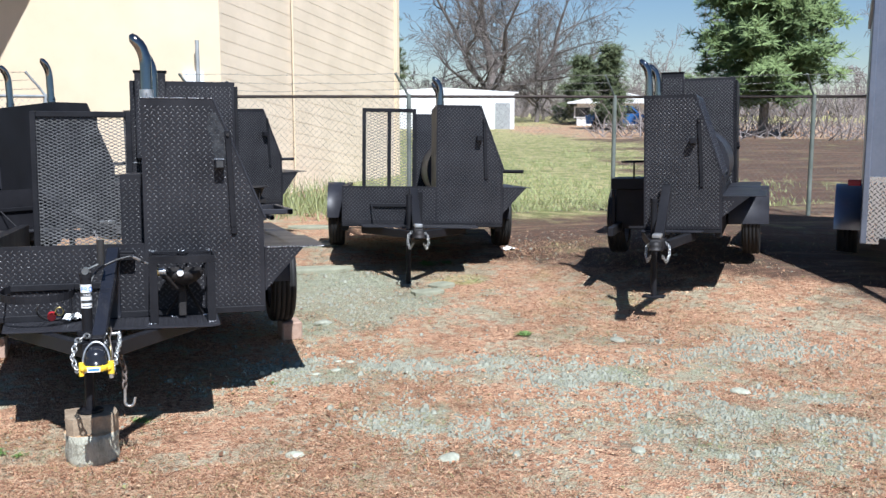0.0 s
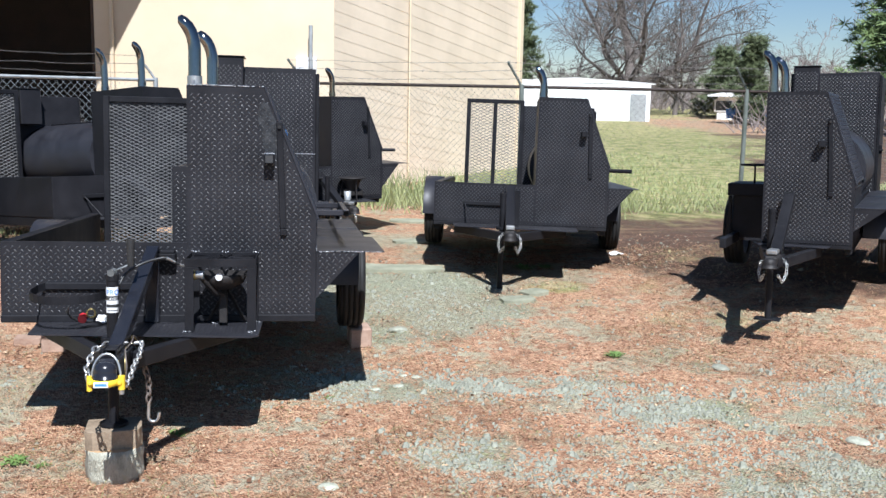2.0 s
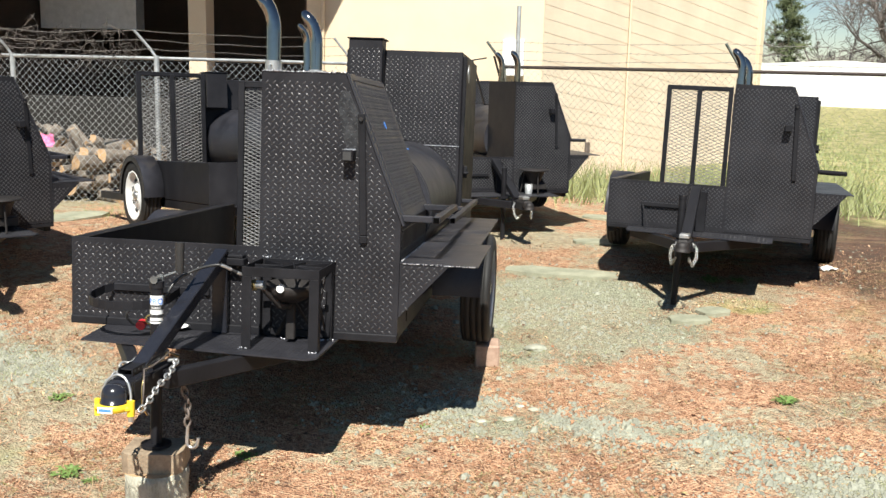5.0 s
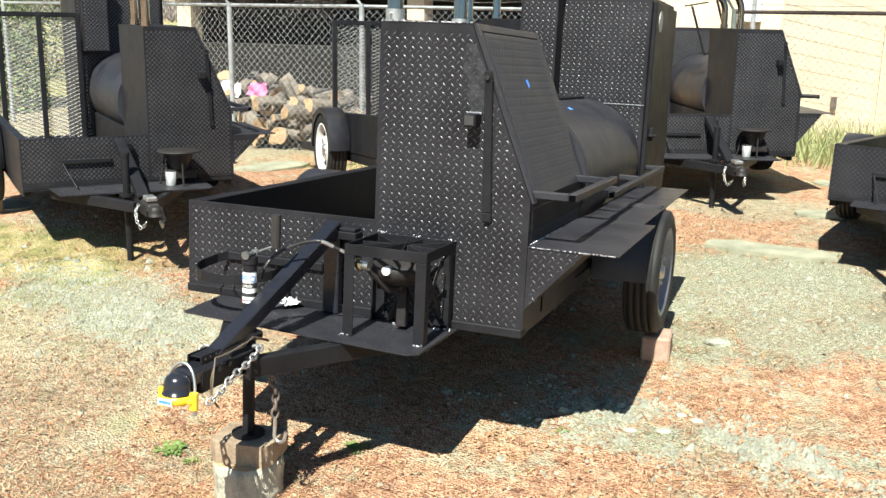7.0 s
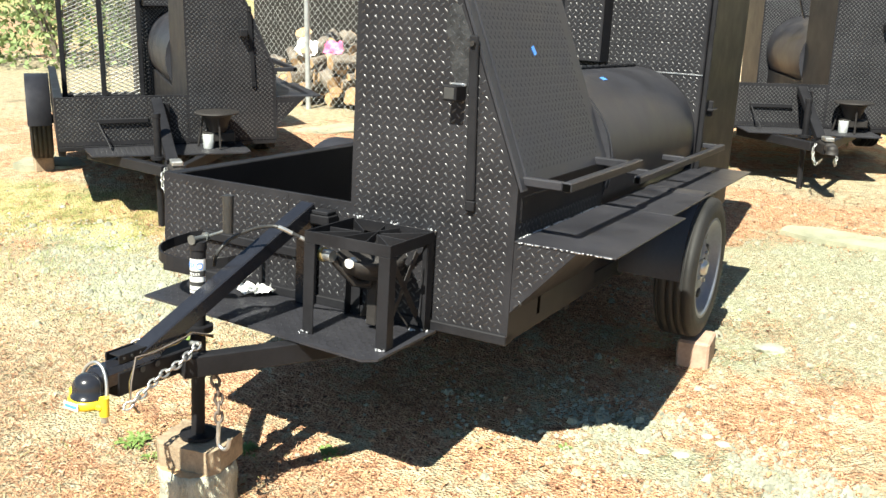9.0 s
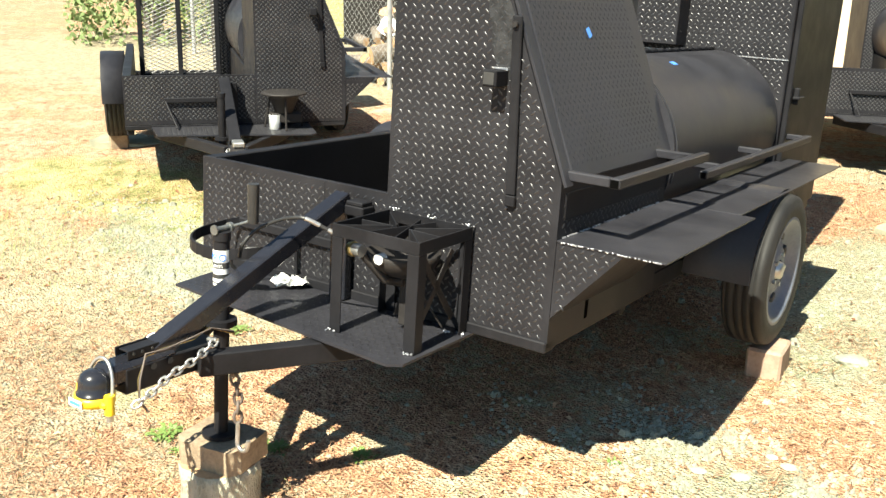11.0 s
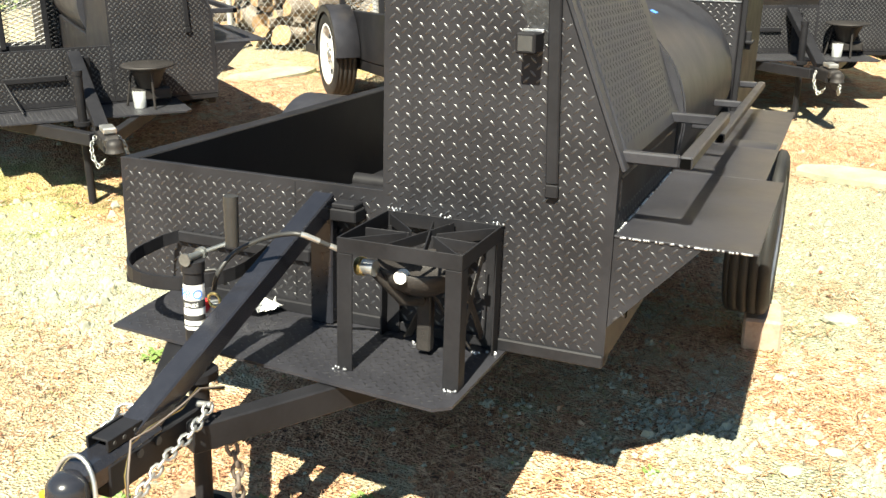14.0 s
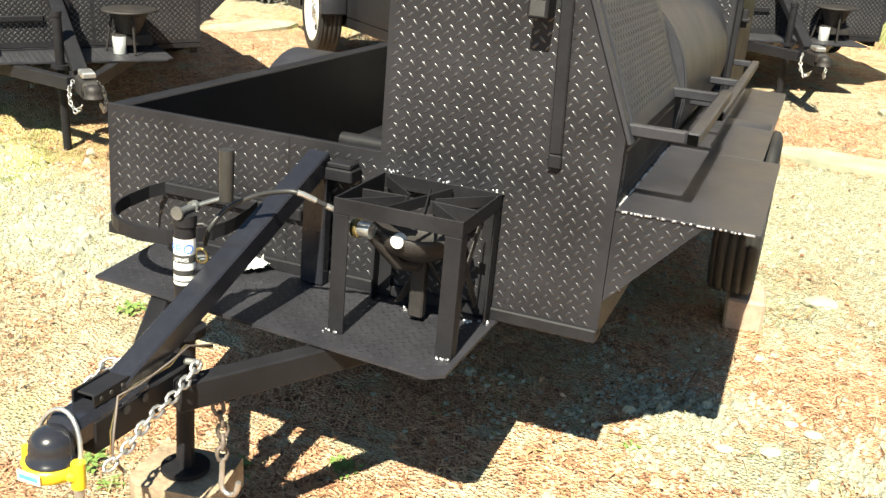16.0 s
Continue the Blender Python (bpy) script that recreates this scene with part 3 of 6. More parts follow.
def expanded_gate(root, x0, x1, y, z0, z1, step=0.034, bars=1):
    g = Build()
    w = 0.042
    for a in (x0 + w / 2, x1 - w / 2):
        g.beam((a, y, z0), (a, y, z1), w)
    for z in (z0 + w / 2, z1 - w / 2):
        g.beam((x0 + w, y, z), (x1 - w, y, z), w)
    for k in range(bars):
        a = x0 + (x1 - x0) * (k + 1) / (bars + 1)
        g.beam((a, y - 0.022, z0 + 0.02), (a, y - 0.022, z1 - 0.02), w)
    gate = part("ramp_gate", g, BLACK, root, "upright ramp gate with a square steel frame")
    m = Build()
    # flattened strands of expanded metal: long diamonds lying on their sides
    rise, run = step * 0.5, step * 1.1
    rows = int((z1 - z0) / rise)
    cols = int((x1 - x0) / run)
    for j in range(rows):
        z = z0 + j * rise
        pts = []
        for i in range(cols + 2):
            zz = z + (rise if (i + j) % 2 else 0)
            pts.append((min(x0 + i * run, x1), zz))
        for (xa, za), (xb, zb) in zip(pts, pts[1:]):
            if xb - xa < 0.003 or max(za, zb) > z1:
                continue
            t = 0.003
            m.add([(xa, y - 0.006, za - t), (xb, y - 0.006, zb - t), (xb, y, zb + t), (xa, y, za + t)], [(0, 1, 2, 3)])
    part("expanded_mesh", m, MESH, gate, "expanded steel mesh infill")
    return gate


def tongue_jack(root, x, y, ztop, zfoot, label=False, foot=True, crank=1):
    j = Build()
    j.tube([(x, y, ztop), (x, y, -0.16)], 0.0255, 18)
    j.tube([(x, y, ztop - 0.015), (x, y, ztop + 0.012)], 0.029, 18)
    j.tube([(x, y, -0.02), (x, y, 0.0)], 0.05, 18)
    jack = part("jack", j, BLACK, root, "black tubular tongue jack")
    s = Build().tube([(x, y, -0.14), (x, y, zfoot)], 0.023, 16)
    part("jack_leg", s, BLACK, jack)
    f = Build()
    if foot:
        f.box(x - 0.09, x + 0.09, y - 0.06, y + 0.06, zfoot - 0.008, zfoot + 0.004)
    else:
        f.tube([(x, y, zfoot - 0.006), (x, y, zfoot + 0.006)], 0.062, 18)
    part("jack_foot", f, BLACK, jack)
    if crank:
        c = Build()
        c.tube([(x, y - 0.03, ztop + 0.02), (x, y + 0.045, ztop + 0.02)], 0.009, 10)
        c.tube([(x, y - 0.032, ztop + 0.02), (x, y - 0.026, ztop + 0.02)], 0.016, 14)
        c.tube([(x, y + 0.03, ztop + 0.02), (x, y + 0.042, ztop + 0.02)], 0.015, 14)
        c.beam((x, y + 0.046, ztop + 0.02), (x + 0.07, y + 0.07, ztop + 0.05), 0.022, 0.008)
        cr = part("jack_crank", c, OLDZINC, jack, "zinc-plated crank arm")
        h = Build().tube([(x + 0.07, y + 0.066, ztop + 0.04), (x + 0.07, y + 0.066, ztop + 0.165)], [0.017, 0.0185], 14)
        part("grip", h, HOSE, cr, "black rubber crank grip")
    if label:
        w = Build()
        r = 0.0262

        def wrap(build, z0, z1, a0=-160, a1=20, rr=r):
            v, fc = [], []
            for k in range(13):
                a = radians(a0 + (a1 - a0) * k / 12)
                v += [(x + rr * math.cos(a), y + rr * math.sin(a), z0), (x + rr * math.cos(a), y + rr * math.sin(a), z1)]
                if k:
                    fc.append((2 * k - 2, 2 * k, 2 * k + 1, 2 * k - 1))
            build.add(v, fc, True)

        wrap(w, ztop - 0.16, ztop - 0.045)
        lb = part("jack_label", w, PAPER, jack, "white and black printed jack label")
        ink = Build()
        wrap(ink, ztop - 0.104, ztop - 0.084, -155, 15, r + 0.0006)
        wrap(ink, ztop - 0.136, ztop - 0.122, -150, 10, r + 0.0006)
        wrap(ink, ztop - 0.152, ztop - 0.148, -130, -20, r + 0.0006)
        part("print_band", ink, INK_AND_SHADE, lb)
        for text, z, size, mat in (("PRO", ztop - 0.079, 0.033, TAPE), ("SERIES", ztop - 0.1, 0.0135, PAPER)):
            cu = bpy.data.curves.new("lettering", "FONT")
            cu.body, cu.size, cu.align_x, cu.extrude = text, size, "CENTER", 0.0003
            ob = new("lettering", cu)
            dg = bpy.context.evaluated_depsgraph_get()
            me = bpy.data.meshes.new_from_object(ob.evaluated_get(dg))
            bpy.data.objects.remove(ob)
            for v in me.vertices:
                a = radians(-75) + v.co.x / (r + 0.0012)
                rr = r + 0.0012 + v.co.z
                v.co = (x + rr * math.cos(a), y + rr * math.sin(a), z + v.co.y)
            me.materials.clear()
            me.materials.append(mat)
            t = new("lettering", me)
            t.parent = lb
    return jack


def smoker_trailer(m, label, o):
    """A welded barbecue trailer: open bed at one side, cooker box, drum and warmer along the other. Local x runs across,
    y from the front panel to the back, z up from the panel's lower edge."""
    T = thing("smoker_trailer", m, label, "trailer", "smoker trailers in the yard")
    W, H, BX, BT, BTX, SL = 0.765, o.get("bed", 0.385), 0.125, o.get("top", 1.163), o.get("topx", 0.5), o.get("slope", 0.52)
    fine = o.get("fine", False)
    lug = dict(pitch=0.0335, size=0.0125 if fine else 0.014, high=o.get("high", 0.003), plump=0.3 if fine else 0.4)
    LUGMAT[0] = LUG if fine or o.get("dull") else LUG_GLINT
    L = o.get("length", 3.05)
    CD = 0.85
    # bed
    bedless = o.get("bedless", False)
    if bedless:
        sb = part("side_box", Build().box(-0.2, 0.08, 0.62, 0.98, -0.05, 0.3), BLACK, T)
        part("box_lid", Build().box(-0.24, 0.11, 0.58, 1.02, 0.302, 0.4), BLACK, sb)
        for x in (-0.22, 0.1):
            for y in (0.6, 1.0):
                part("leg", Build().beam((x, y, -0.05), (x, y, 0.3), 0.03), BLACK, sb)
        ring = [(-0.05 + 0.11 * math.cos(k * 0.5236), 0.72 + 0.11 * math.sin(k * 0.5236), 0.55) for k in range(13)]
        rb = Build().tube(ring, 0.009, 6, False)
        rb.tube([(-0.05, 0.72, 0.4), (-0.05, 0.72, 0.55), (0.06, 0.72, 0.55)], 0.01, 6)
        part("hand_wheel", rb, BLACK, T)
    b = Build().box(-W if not bedless else 0.0, BX, 0, 0.006, 0, H if not bedless else 0.02, 0.001)
    if not bedless and o.get("lugs", True):
        b.lugs((-W + 0.008, -0.0002, 0.028), (1, 0, 0), (0, 0, 1), W + BX - 0.012, H - 0.034, **lug)
        part("panel_seam", Build().box(-0.155, -0.151, -0.0012, -0.0002, 0.022, H - 0.004, 0.0003), BLACK, T)
    part("front_panel", b, TREAD, T, "black tread-plate front panel")
    xl = -W if not bedless else -0.2
    b = Build().box(xl if not bedless else BX, W, -0.014, 0.05, -0.016, 0.02) if fine else Build().box(xl if not bedless else BX, W, -0.001, 0.05, -0.035, -0.002)
    for x in (xl + 0.03, W - 0.03):
        b.beam((x, 0.052, 0.024 if fine else -0.04), (x, L, 0.024 if fine else -0.04), 0.05, 0.075)
    for y in (0.7, 1.4, 2.1, L - 0.03):
        b.beam((xl + 0.05, y, -0.04), (W - 0.05, y, -0.04), 0.05, 0.06)
    part("chassis", b, BLACK, T)
    if not bedless:
        b = Build().box(-W, -W + 0.06, 0.007, 2.12, 0.0, H)
        b.box(-W + 0.06, BX, 0.007, 0.03, H - 0.03, H - 0.002)
        part("bed_wall", b, BLACK, T)
        b = Build().box(-W + 0.06, BX, 0.03, 2.12, 0.0, 0.012)
        part("bed_floor", b, BLACK, T)
    # cooker box: walls of plate with a sloping door
    poly = [(BX, 0), (W, 0), (W, SL), (BTX, BT), (BX, BT)]
    b = Build().prism(poly, 1, -0.003, CD)
    if o.get("lugs", True):
        k = (W - BTX) / (BT - SL)
        b.lugs((BX + 0.008, -0.0032, 0.02), (1, 0, 0), (0, 0, 1), W - BX - 0.012, BT - 0.03, lambda u, v: v + 0.02 < SL or u + 0.02 < W - BX - (v + 0.02 - SL) * k, **lug)
        if fine:
            b.lugs((W + 0.0003, 0.02, 0.36), (0, 1, 0), (0, 0, 1), 0.8, 0.13, **lug)
    body = part("cooker_box", b, TREAD if o.get("lugs", True) else BLACK, T, "tall black tread-plate cooker box with one sloped side")
    if fine:
        part("side_slot", Build().box(W - 0.002, W + 0.0015, 0.25, 0.272, 0.035, 0.15, 0.0005), HOLLOW_SHADE, body)
    # edge trim and sloped lid
    b = Build()
    b.prism([(BX, BT), (BTX, BT), (BTX, BT + 0.005), (BX, BT + 0.005)], 1, -0.003, CD)
    part("top_plate", b, BLACK, body)
    sl = Vector((W - BTX, 0, SL - BT)).normalized()
    nr = Vector((-sl.z, 0, sl.x))
    slen = Vector((W - BTX, 0, SL - BT)).length
    ms = Matrix((sl, Vector((0, 1, 0)), nr)).transposed().to_4x4()
    ms.translation = (BTX, 0, BT)
    b = Build()
    b.box(0.0, slen + 0.015, 0.0, 0.045, 0.001, 0.012, 0.002, ms)
    b.box(0.0, slen + 0.015, CD - 0.04, CD, 0.001, 0.012, 0.002, ms)
    b.box(0.0, 0.03, 0.046, CD - 0.042, 0.001, 0.012, 0.002, ms)
    b.box(0.035, slen, 0.05, CD - 0.045, 0.004, 0.016, 0.003, ms)
    if o.get("lugs", True):
        b.lugs(ms @ Vector((0.045, 0.06, 0.0162)), sl, (0, 1, 0), slen - 0.06, CD - 0.12, pitch=0.0335, size=0.0125, high=0.0021, glossy=False)
    lid = part("lid", b, SATIN, T, "sloped tread-plate firebox lid, closed")
    b = Build().box(W - 0.012, W + 0.004, 0.03, CD - 0.03, 0.40, SL - 0.03)
    part("lid_sill", b, BLACK, lid)
    # rails in front of the lid and drum
    if o.get("rails", True):
        b = Build()
        z1, z2 = SL + 0.02, SL - 0.055
        b.beam((0.918, 0.03, z1), (0.918, 0.80, z1), 0.032)
        for y in (0.046, 0.72):
            b.beam((W - 0.02, y, z1), (0.902, y, z1), 0.03)
        lr = part("lid_rail", b, SATIN, T, "square-tube handle rail")
        # a dark plate over the tube end paints the shade of its bore
        part("rail_bore", Build().box(0.905, 0.931, 0.026, 0.029, z1 - 0.012, z1 + 0.012, 0.0005), HOLLOW_SHADE, lr)
        b = Build()
        b.beam((0.905, 0.84, z2), (0.905, 2.32, z2), 0.03)
        for y in (1.06, 1.62, 2.28):
            b.beam((0.76, y, z2 + 0.002), (0.89, y, z2 + 0.002), 0.026)
        dr_ = part("drum_rail", b, SATIN, T, "square-tube handle rail")
        part("rail_bore", Build().box(0.894, 0.916, 0.8375, 0.8395, z2 - 0.011, z2 + 0.011, 0.0005), HOLLOW_SHADE, dr_)
    # side shelf and its gusset
    b = Build().box(W + 0.001, o.get("shelf", 1.115), -0.004, 0.83, SL - 0.178, SL - 0.172, 0.001)
    part("side_shelf", b, SATIN, T, "black steel side shelf")
    b = Build().box(W + 0.001, min(1.062, o.get("shelf", 1.062)), 0.832, 2.36, SL - 0.178, SL - 0.172, 0.001)
    part("side_shelf", b, SATIN, T, "black steel side shelf")
    zs = SL - 0.18
    b = Build().prism([(W + 0.002, 0.10), (0.985, zs), (W + 0.002, zs)], 1, -0.003, 0.62)
    if o.get("lugs", True):
        b.lugs((W + 0.006, -0.0032, 0.10), (1, 0, 0), (0, 0, 1), 0.22, zs - 0.105, lambda u, v: u < v * 0.92 - 0.008, **lug)
    part("shelf_gusset", b, TREAD, T)
    if fine:
        rw = random.Random(8)

        def bead(p, q, n):
            w = Build()
            for i in range(n):
                if rw.random() < 0.72:
                    c = Vector(p).lerp(Vector(q), (i + rw.uniform(0.2, 0.8)) / n)
                    w.lathe([(0.0, 0.003), (0.0032, 0.0022), (0.0042, 0.0), (0.0032, -0.0024)], c + Vector((0, 0, rw.uniform(-0.001, 0.001))), 2, 6)
            tagged(part("weld_line", w, WELD, T, "bright bare weld bead"), kind="stuff")

        bead((BX, -0.004, BT + 0.004), (BTX, -0.004, BT + 0.004), 70)
        bead((W + 0.01, -0.005, SL - 0.176), (1.1, -0.005, SL - 0.176), 60)
        bead((W + 0.004, 0.01, SL - 0.17), (W + 0.004, 0.8, SL - 0.17), 60)
    # low locker beside the cooker box
    if fine:
        b = Build().box(-0.01, BX - 0.002, 0.5, 2.19, 0.013, 0.755, 0.003)
        b.lugs((-0.005, 0.4995, 0.02), (1, 0, 0), (0, 0, 1), 0.12, 0.72, **lug)
        part("side_locker", b, TREAD, T)
    # drum and warmer
    dz, dr, dx = 0.5, 0.35, 0.435
    b = Build().lathe([(dr, CD + 0.002), (dr, 2.19)], (dx, 0, dz), 1, 48)
    b.lathe([(0, CD + 0.002), (dr, CD + 0.002)], (dx, 0, dz), 1, 48, False)
    b.lathe([(dr, 2.19), (0, 2.19)], (dx, 0, dz), 1, 48, False)
    b.lathe([(dr + 0.004, 0.872), (dr + 0.004, 2.15)], (dx, 0, dz), 1, 24, True, (-15, 75))
    for ya, yb in ((0.872, 0.8725), (2.15, 2.1505)):
        b.lathe([(dr - 0.002, ya), (dr + 0.004, yb)] if ya < 1 else [(dr + 0.004, ya), (dr - 0.002, yb)], (dx, 0, dz), 1, 24, False, (-15, 75))
    drum = part("smoke_drum", b, SATIN, T, "horizontal black steel smoking drum")
    b = Build().box(BX, W - 0.01, CD + 0.002, 2.19, 0.0, 0.30)
    part("drum_cradle", b, BLACK, T)
    b = Build()
    pts, rs = [], []
    for y in spread(12, 1.15, 2.12):
        pts += [(dx, y - 0.03 + k, dz + dr + 0.006) for k in (0, 0.04, 0.041, 0.08)]
        rs += [0.011, 0.011, 0.008, 0.008]
    b.tube(pts, rs, 8)
    part("drum_hinge", b, BLACK, drum)
    if o.get("warmer", True):
        WT = o.get("wtop", 1.44)
        b = Build().box(0.02, 0.79, 2.2, L - 0.02, 0.0, WT, 0.005)
        if o.get("lugs", True):
            b.lugs((0.03, 2.1995, 0.03), (1, 0, 0), (0, 0, 1), 0.75, WT - 0.04, lambda u, v: (u + 0.03 - dx) ** 2 + (v + 0.03 - dz) ** 2 > dr * dr, **lug)
        wc = part("warmer_cabinet", b, TREAD, T, "tall black tread-plate warming cabinet")
        b = Build().box(0.79, 0.815, 2.23, L - 0.05, 0.06, WT - 0.03, 0.004)
        d = part("cabinet_door", b, BLACK, wc)
        b = Build().box(0.815, 0.84, 2.28, 2.31, 0.62, 0.70)
        b.box(0.816, 0.85, 2.26, 2.36, 0.645, 0.66)
        part("latch", b, BLACK, d)
        if fine:
            b = Build().lathe([(0.0, 0.818), (0.06, 0.818), (0.06, 0.814)], (0, 2.38, WT - 0.13), 0, 24, False)
            part("round_badge", b, GALV, d, "plain round metal badge")
            b = Build().box(0.02, 0.79, 2.196, 2.199, 0.826, 0.832, 0.0005)
            part("weld_seam", b, WELD, wc)
        if not o.get("duct", True):
            WT = None
    if o.get("warmer", True) and WT:
        b = Build().box(0.06, 0.28, 2.06, 2.198, 0.86, WT + 0.055, 0.004)
        if o.get("lugs", True):
            b.lugs((0.065, 2.0595, 0.87), (1, 0, 0), (0, 0, 1), 0.21, WT - 0.84, **lug)
        du = part("flue_duct", b, TREAD, wc)
        part("duct_cap", Build().box(0.05, 0.29, 2.05, 2.25, WT + 0.056, WT + 0.064), BLACK, du)
    # exhaust stacks
    for y, top in o.get("stacks", ((0.05, 1.5), (0.7, 1.5))):
        x0 = 0.16 if y < 0.4 else 0.19
        path = [(x0, y, BT - 0.03), (x0, y, top - 0.16)]
        for a in (12, 24, 36, 46):
            path.append((x0 - 0.11 * (1 - math.cos(radians(a))), y, top - 0.16 + 0.16 * math.sin(radians(a))))
        path.append((path[-1][0] - 0.026, y, path[-1][2] + 0.03))
        path.append((path[-1][0] - 0.012, y, path[-1][2] + 0.02))
        b = Build().tube(path, [0.0315] * (len(path) - 2) + [0.027, 0.012], 18)
        st = part("exhaust_pipe", b, CHROME, T, "curved chrome exhaust pipe")
        b = Build().tube([(x0, y, BT + 0.008), (x0, y, BT + 0.05)], 0.037, 16)
        b.tube([(x0, y - 0.06, BT + 0.03), (x0, y + 0.06, BT + 0.03)], 0.005, 6)
        part("stack_collar", b, ZINC if o.get("fine") else CHROME, st)
    # door bar, stub and bolt on the front
    b = Build().beam((0.578, -0.013, SL + 0.475), (0.6, -0.013, SL - 0.06), 0.032, 0.012, (0, 1, 0))
    bar = part("latch_bar", b, BLACK, T)
    part("latch_foot", Build().box(0.584, 0.618, -0.02, -0.0045, SL - 0.095, SL - 0.0605, 0.003), BLACK, bar)
    part("pivot_bolt", Build().tube([(0.578, -0.0195, SL + 0.45), (0.578, -0.03, SL + 0.45)], 0.009, 10), CASTIRON, bar)
    b = Build().box(0.505, 0.555, -0.075, -0.004, SL + 0.265, SL + 0.315)
    st = part("pin_socket", b, BLACK, T)
    if fine:
        part("socket_weld", Build().box(0.503, 0.556, -0.012, -0.004, SL + 0.312, SL + 0.32, 0.001), WELD, st)
        part("socket_bore", Build().box(0.512, 0.548, -0.0765, -0.0755, SL + 0.272, SL + 0.308, 0.0003), INK_AND_SHADE, st)
    # side rod on the warmer trailers
    if o.get("arm"):
        b = Build().beam((0.1, 0.9, BT - 0.26), (-0.06, 0.9, BT + 0.22), 0.045, 0.014)
        b.beam((-0.13, 0.9, BT + 0.22), (0.1, 0.9, BT + 0.26), 0.045, 0.014)
        b.beam((0.15, 0.78, BT + 0.28), (0.24, 0.78, BT + 0.006), 0.045, 0.014)
        part("lift_arm", b, BLACK, T)
    if o.get("rod"):
        part("side_rod", Build().tube([(W - 0.02, 0.15, SL - 0.02), (W + 0.2, 0.05, SL - 0.02)], 0.018, 10), BLACK, T)
    # wheels, axle, fenders
    wy, wr = (1.45 if fine else 1.4), 0.318
    wz = 0.018 + o.get("wz", 0.0)
    for s, rm in ((-1, o.get("rim", RIM_GREY)), (1, o.get("rim2", RIM_GREY))):
        wx = (-0.862 if s < 0 else (1.015 if fine else 0.93)) if not bedless else (-0.28 if s < 0 else 0.98)
        wheel(T, wx, wy, wz, wr, 0.17, s, rm)
        if bedless and s < 0:
            continue
        fender(T, *((-0.955, -0.775) if s < 0 else (0.78, 1.14 if bedless else (1.05 if fine else 0.98))), wy, wz, wr + (0.05 if s < 0 else 0.02), s)
    part("axle", Build().tube([(-0.9 if not bedless else -0.2, wy, wz), (0.9, wy, wz)], 0.035, 12), BLACK, T)
    # gate
    if o.get("gate", True):
        expanded_gate(T, o.get("gate_left", -0.665), o.get("gate_right", 0.03), 2.06, 0.05, o.get("gate_top", 1.2), o.get("mesh", 0.034), o.get("bars", 1))
    # tongue, plate, brace
    cx, cy = o.get("cx", -0.08), -1.02
    bedless = o.get("bedless", False)
    b = Build()
    for s in (-1, 1):
        b.beam((cx + s * (0.2 if bedless else 0.48), 0.06, -0.065), (cx + s * 0.055, -0.70, -0.06), 0.05, 0.07)
    b.beam((cx, -0.60, -0.05), (cx, cy + 0.07, -0.045), 0.09, 0.075)
    part("tongue", b, BLACK, T, "welded A-frame drawbar of square tube")
    p = Build().prism([(0.1, -0.003), (0.12, -0.1), (0.6, -0.1), (0.62, -0.003)] if bedless else [(-0.592, -0.003), (-0.56, -0.318), (0.454, -0.415), (0.493, -0.382), (0.499, -0.003)], 2, -0.022, -0.014)
    if not bedless:
        p.lugs((-0.55, -0.4, -0.0141), (1, 0, 0), (0, 1, 0), 1.03, 0.39, lambda u, v: v > 0.1 - 0.096 * u, pitch=0.0335, size=0.0125, high=0.003)
    part("front_plate", p, SATIN, T, "black steel step plate")
    b = Build().beam((cx + 0.045, -0.03, H - 0.038), (cx, -0.84, -0.008), 0.062, 0.055) if fine else Build().beam((cx - 0.012, -0.03, H - 0.035), (cx - 0.004, -0.72, -0.005), 0.075, 0.055)
    if not bedless:
        b.box(cx + 0.005, cx + 0.075, -0.055, -0.016, -0.012, H - 0.05)
    part("brace", b, BLUEBLACK if fine else BLACK, T, "square-tube diagonal brace")
    coupler(T, cx, cy, fine)
    tongue_jack(T, cx - 0.068, -0.49, 0.275, o.get("jack_foot", -0.5), fine, not fine, 1 if fine else 0)
    if fine:
        burner_cage(T)
        bed_details(T)
    elif o.get("burner", True):
        round_burner(T)
    if not fine and o.get("loop", True):
        b = Build()
        b.beam((-0.50, -0.012, 0.17), (-0.15, -0.012, 0.17), 0.02, 0.035, (0, 0, 1))
        b.beam((-0.49, -0.02, 0.165), (-0.42, -0.16, 0.0), 0.012, 0.01)
        part("tool_bracket", b, BLACK, T)
    return T


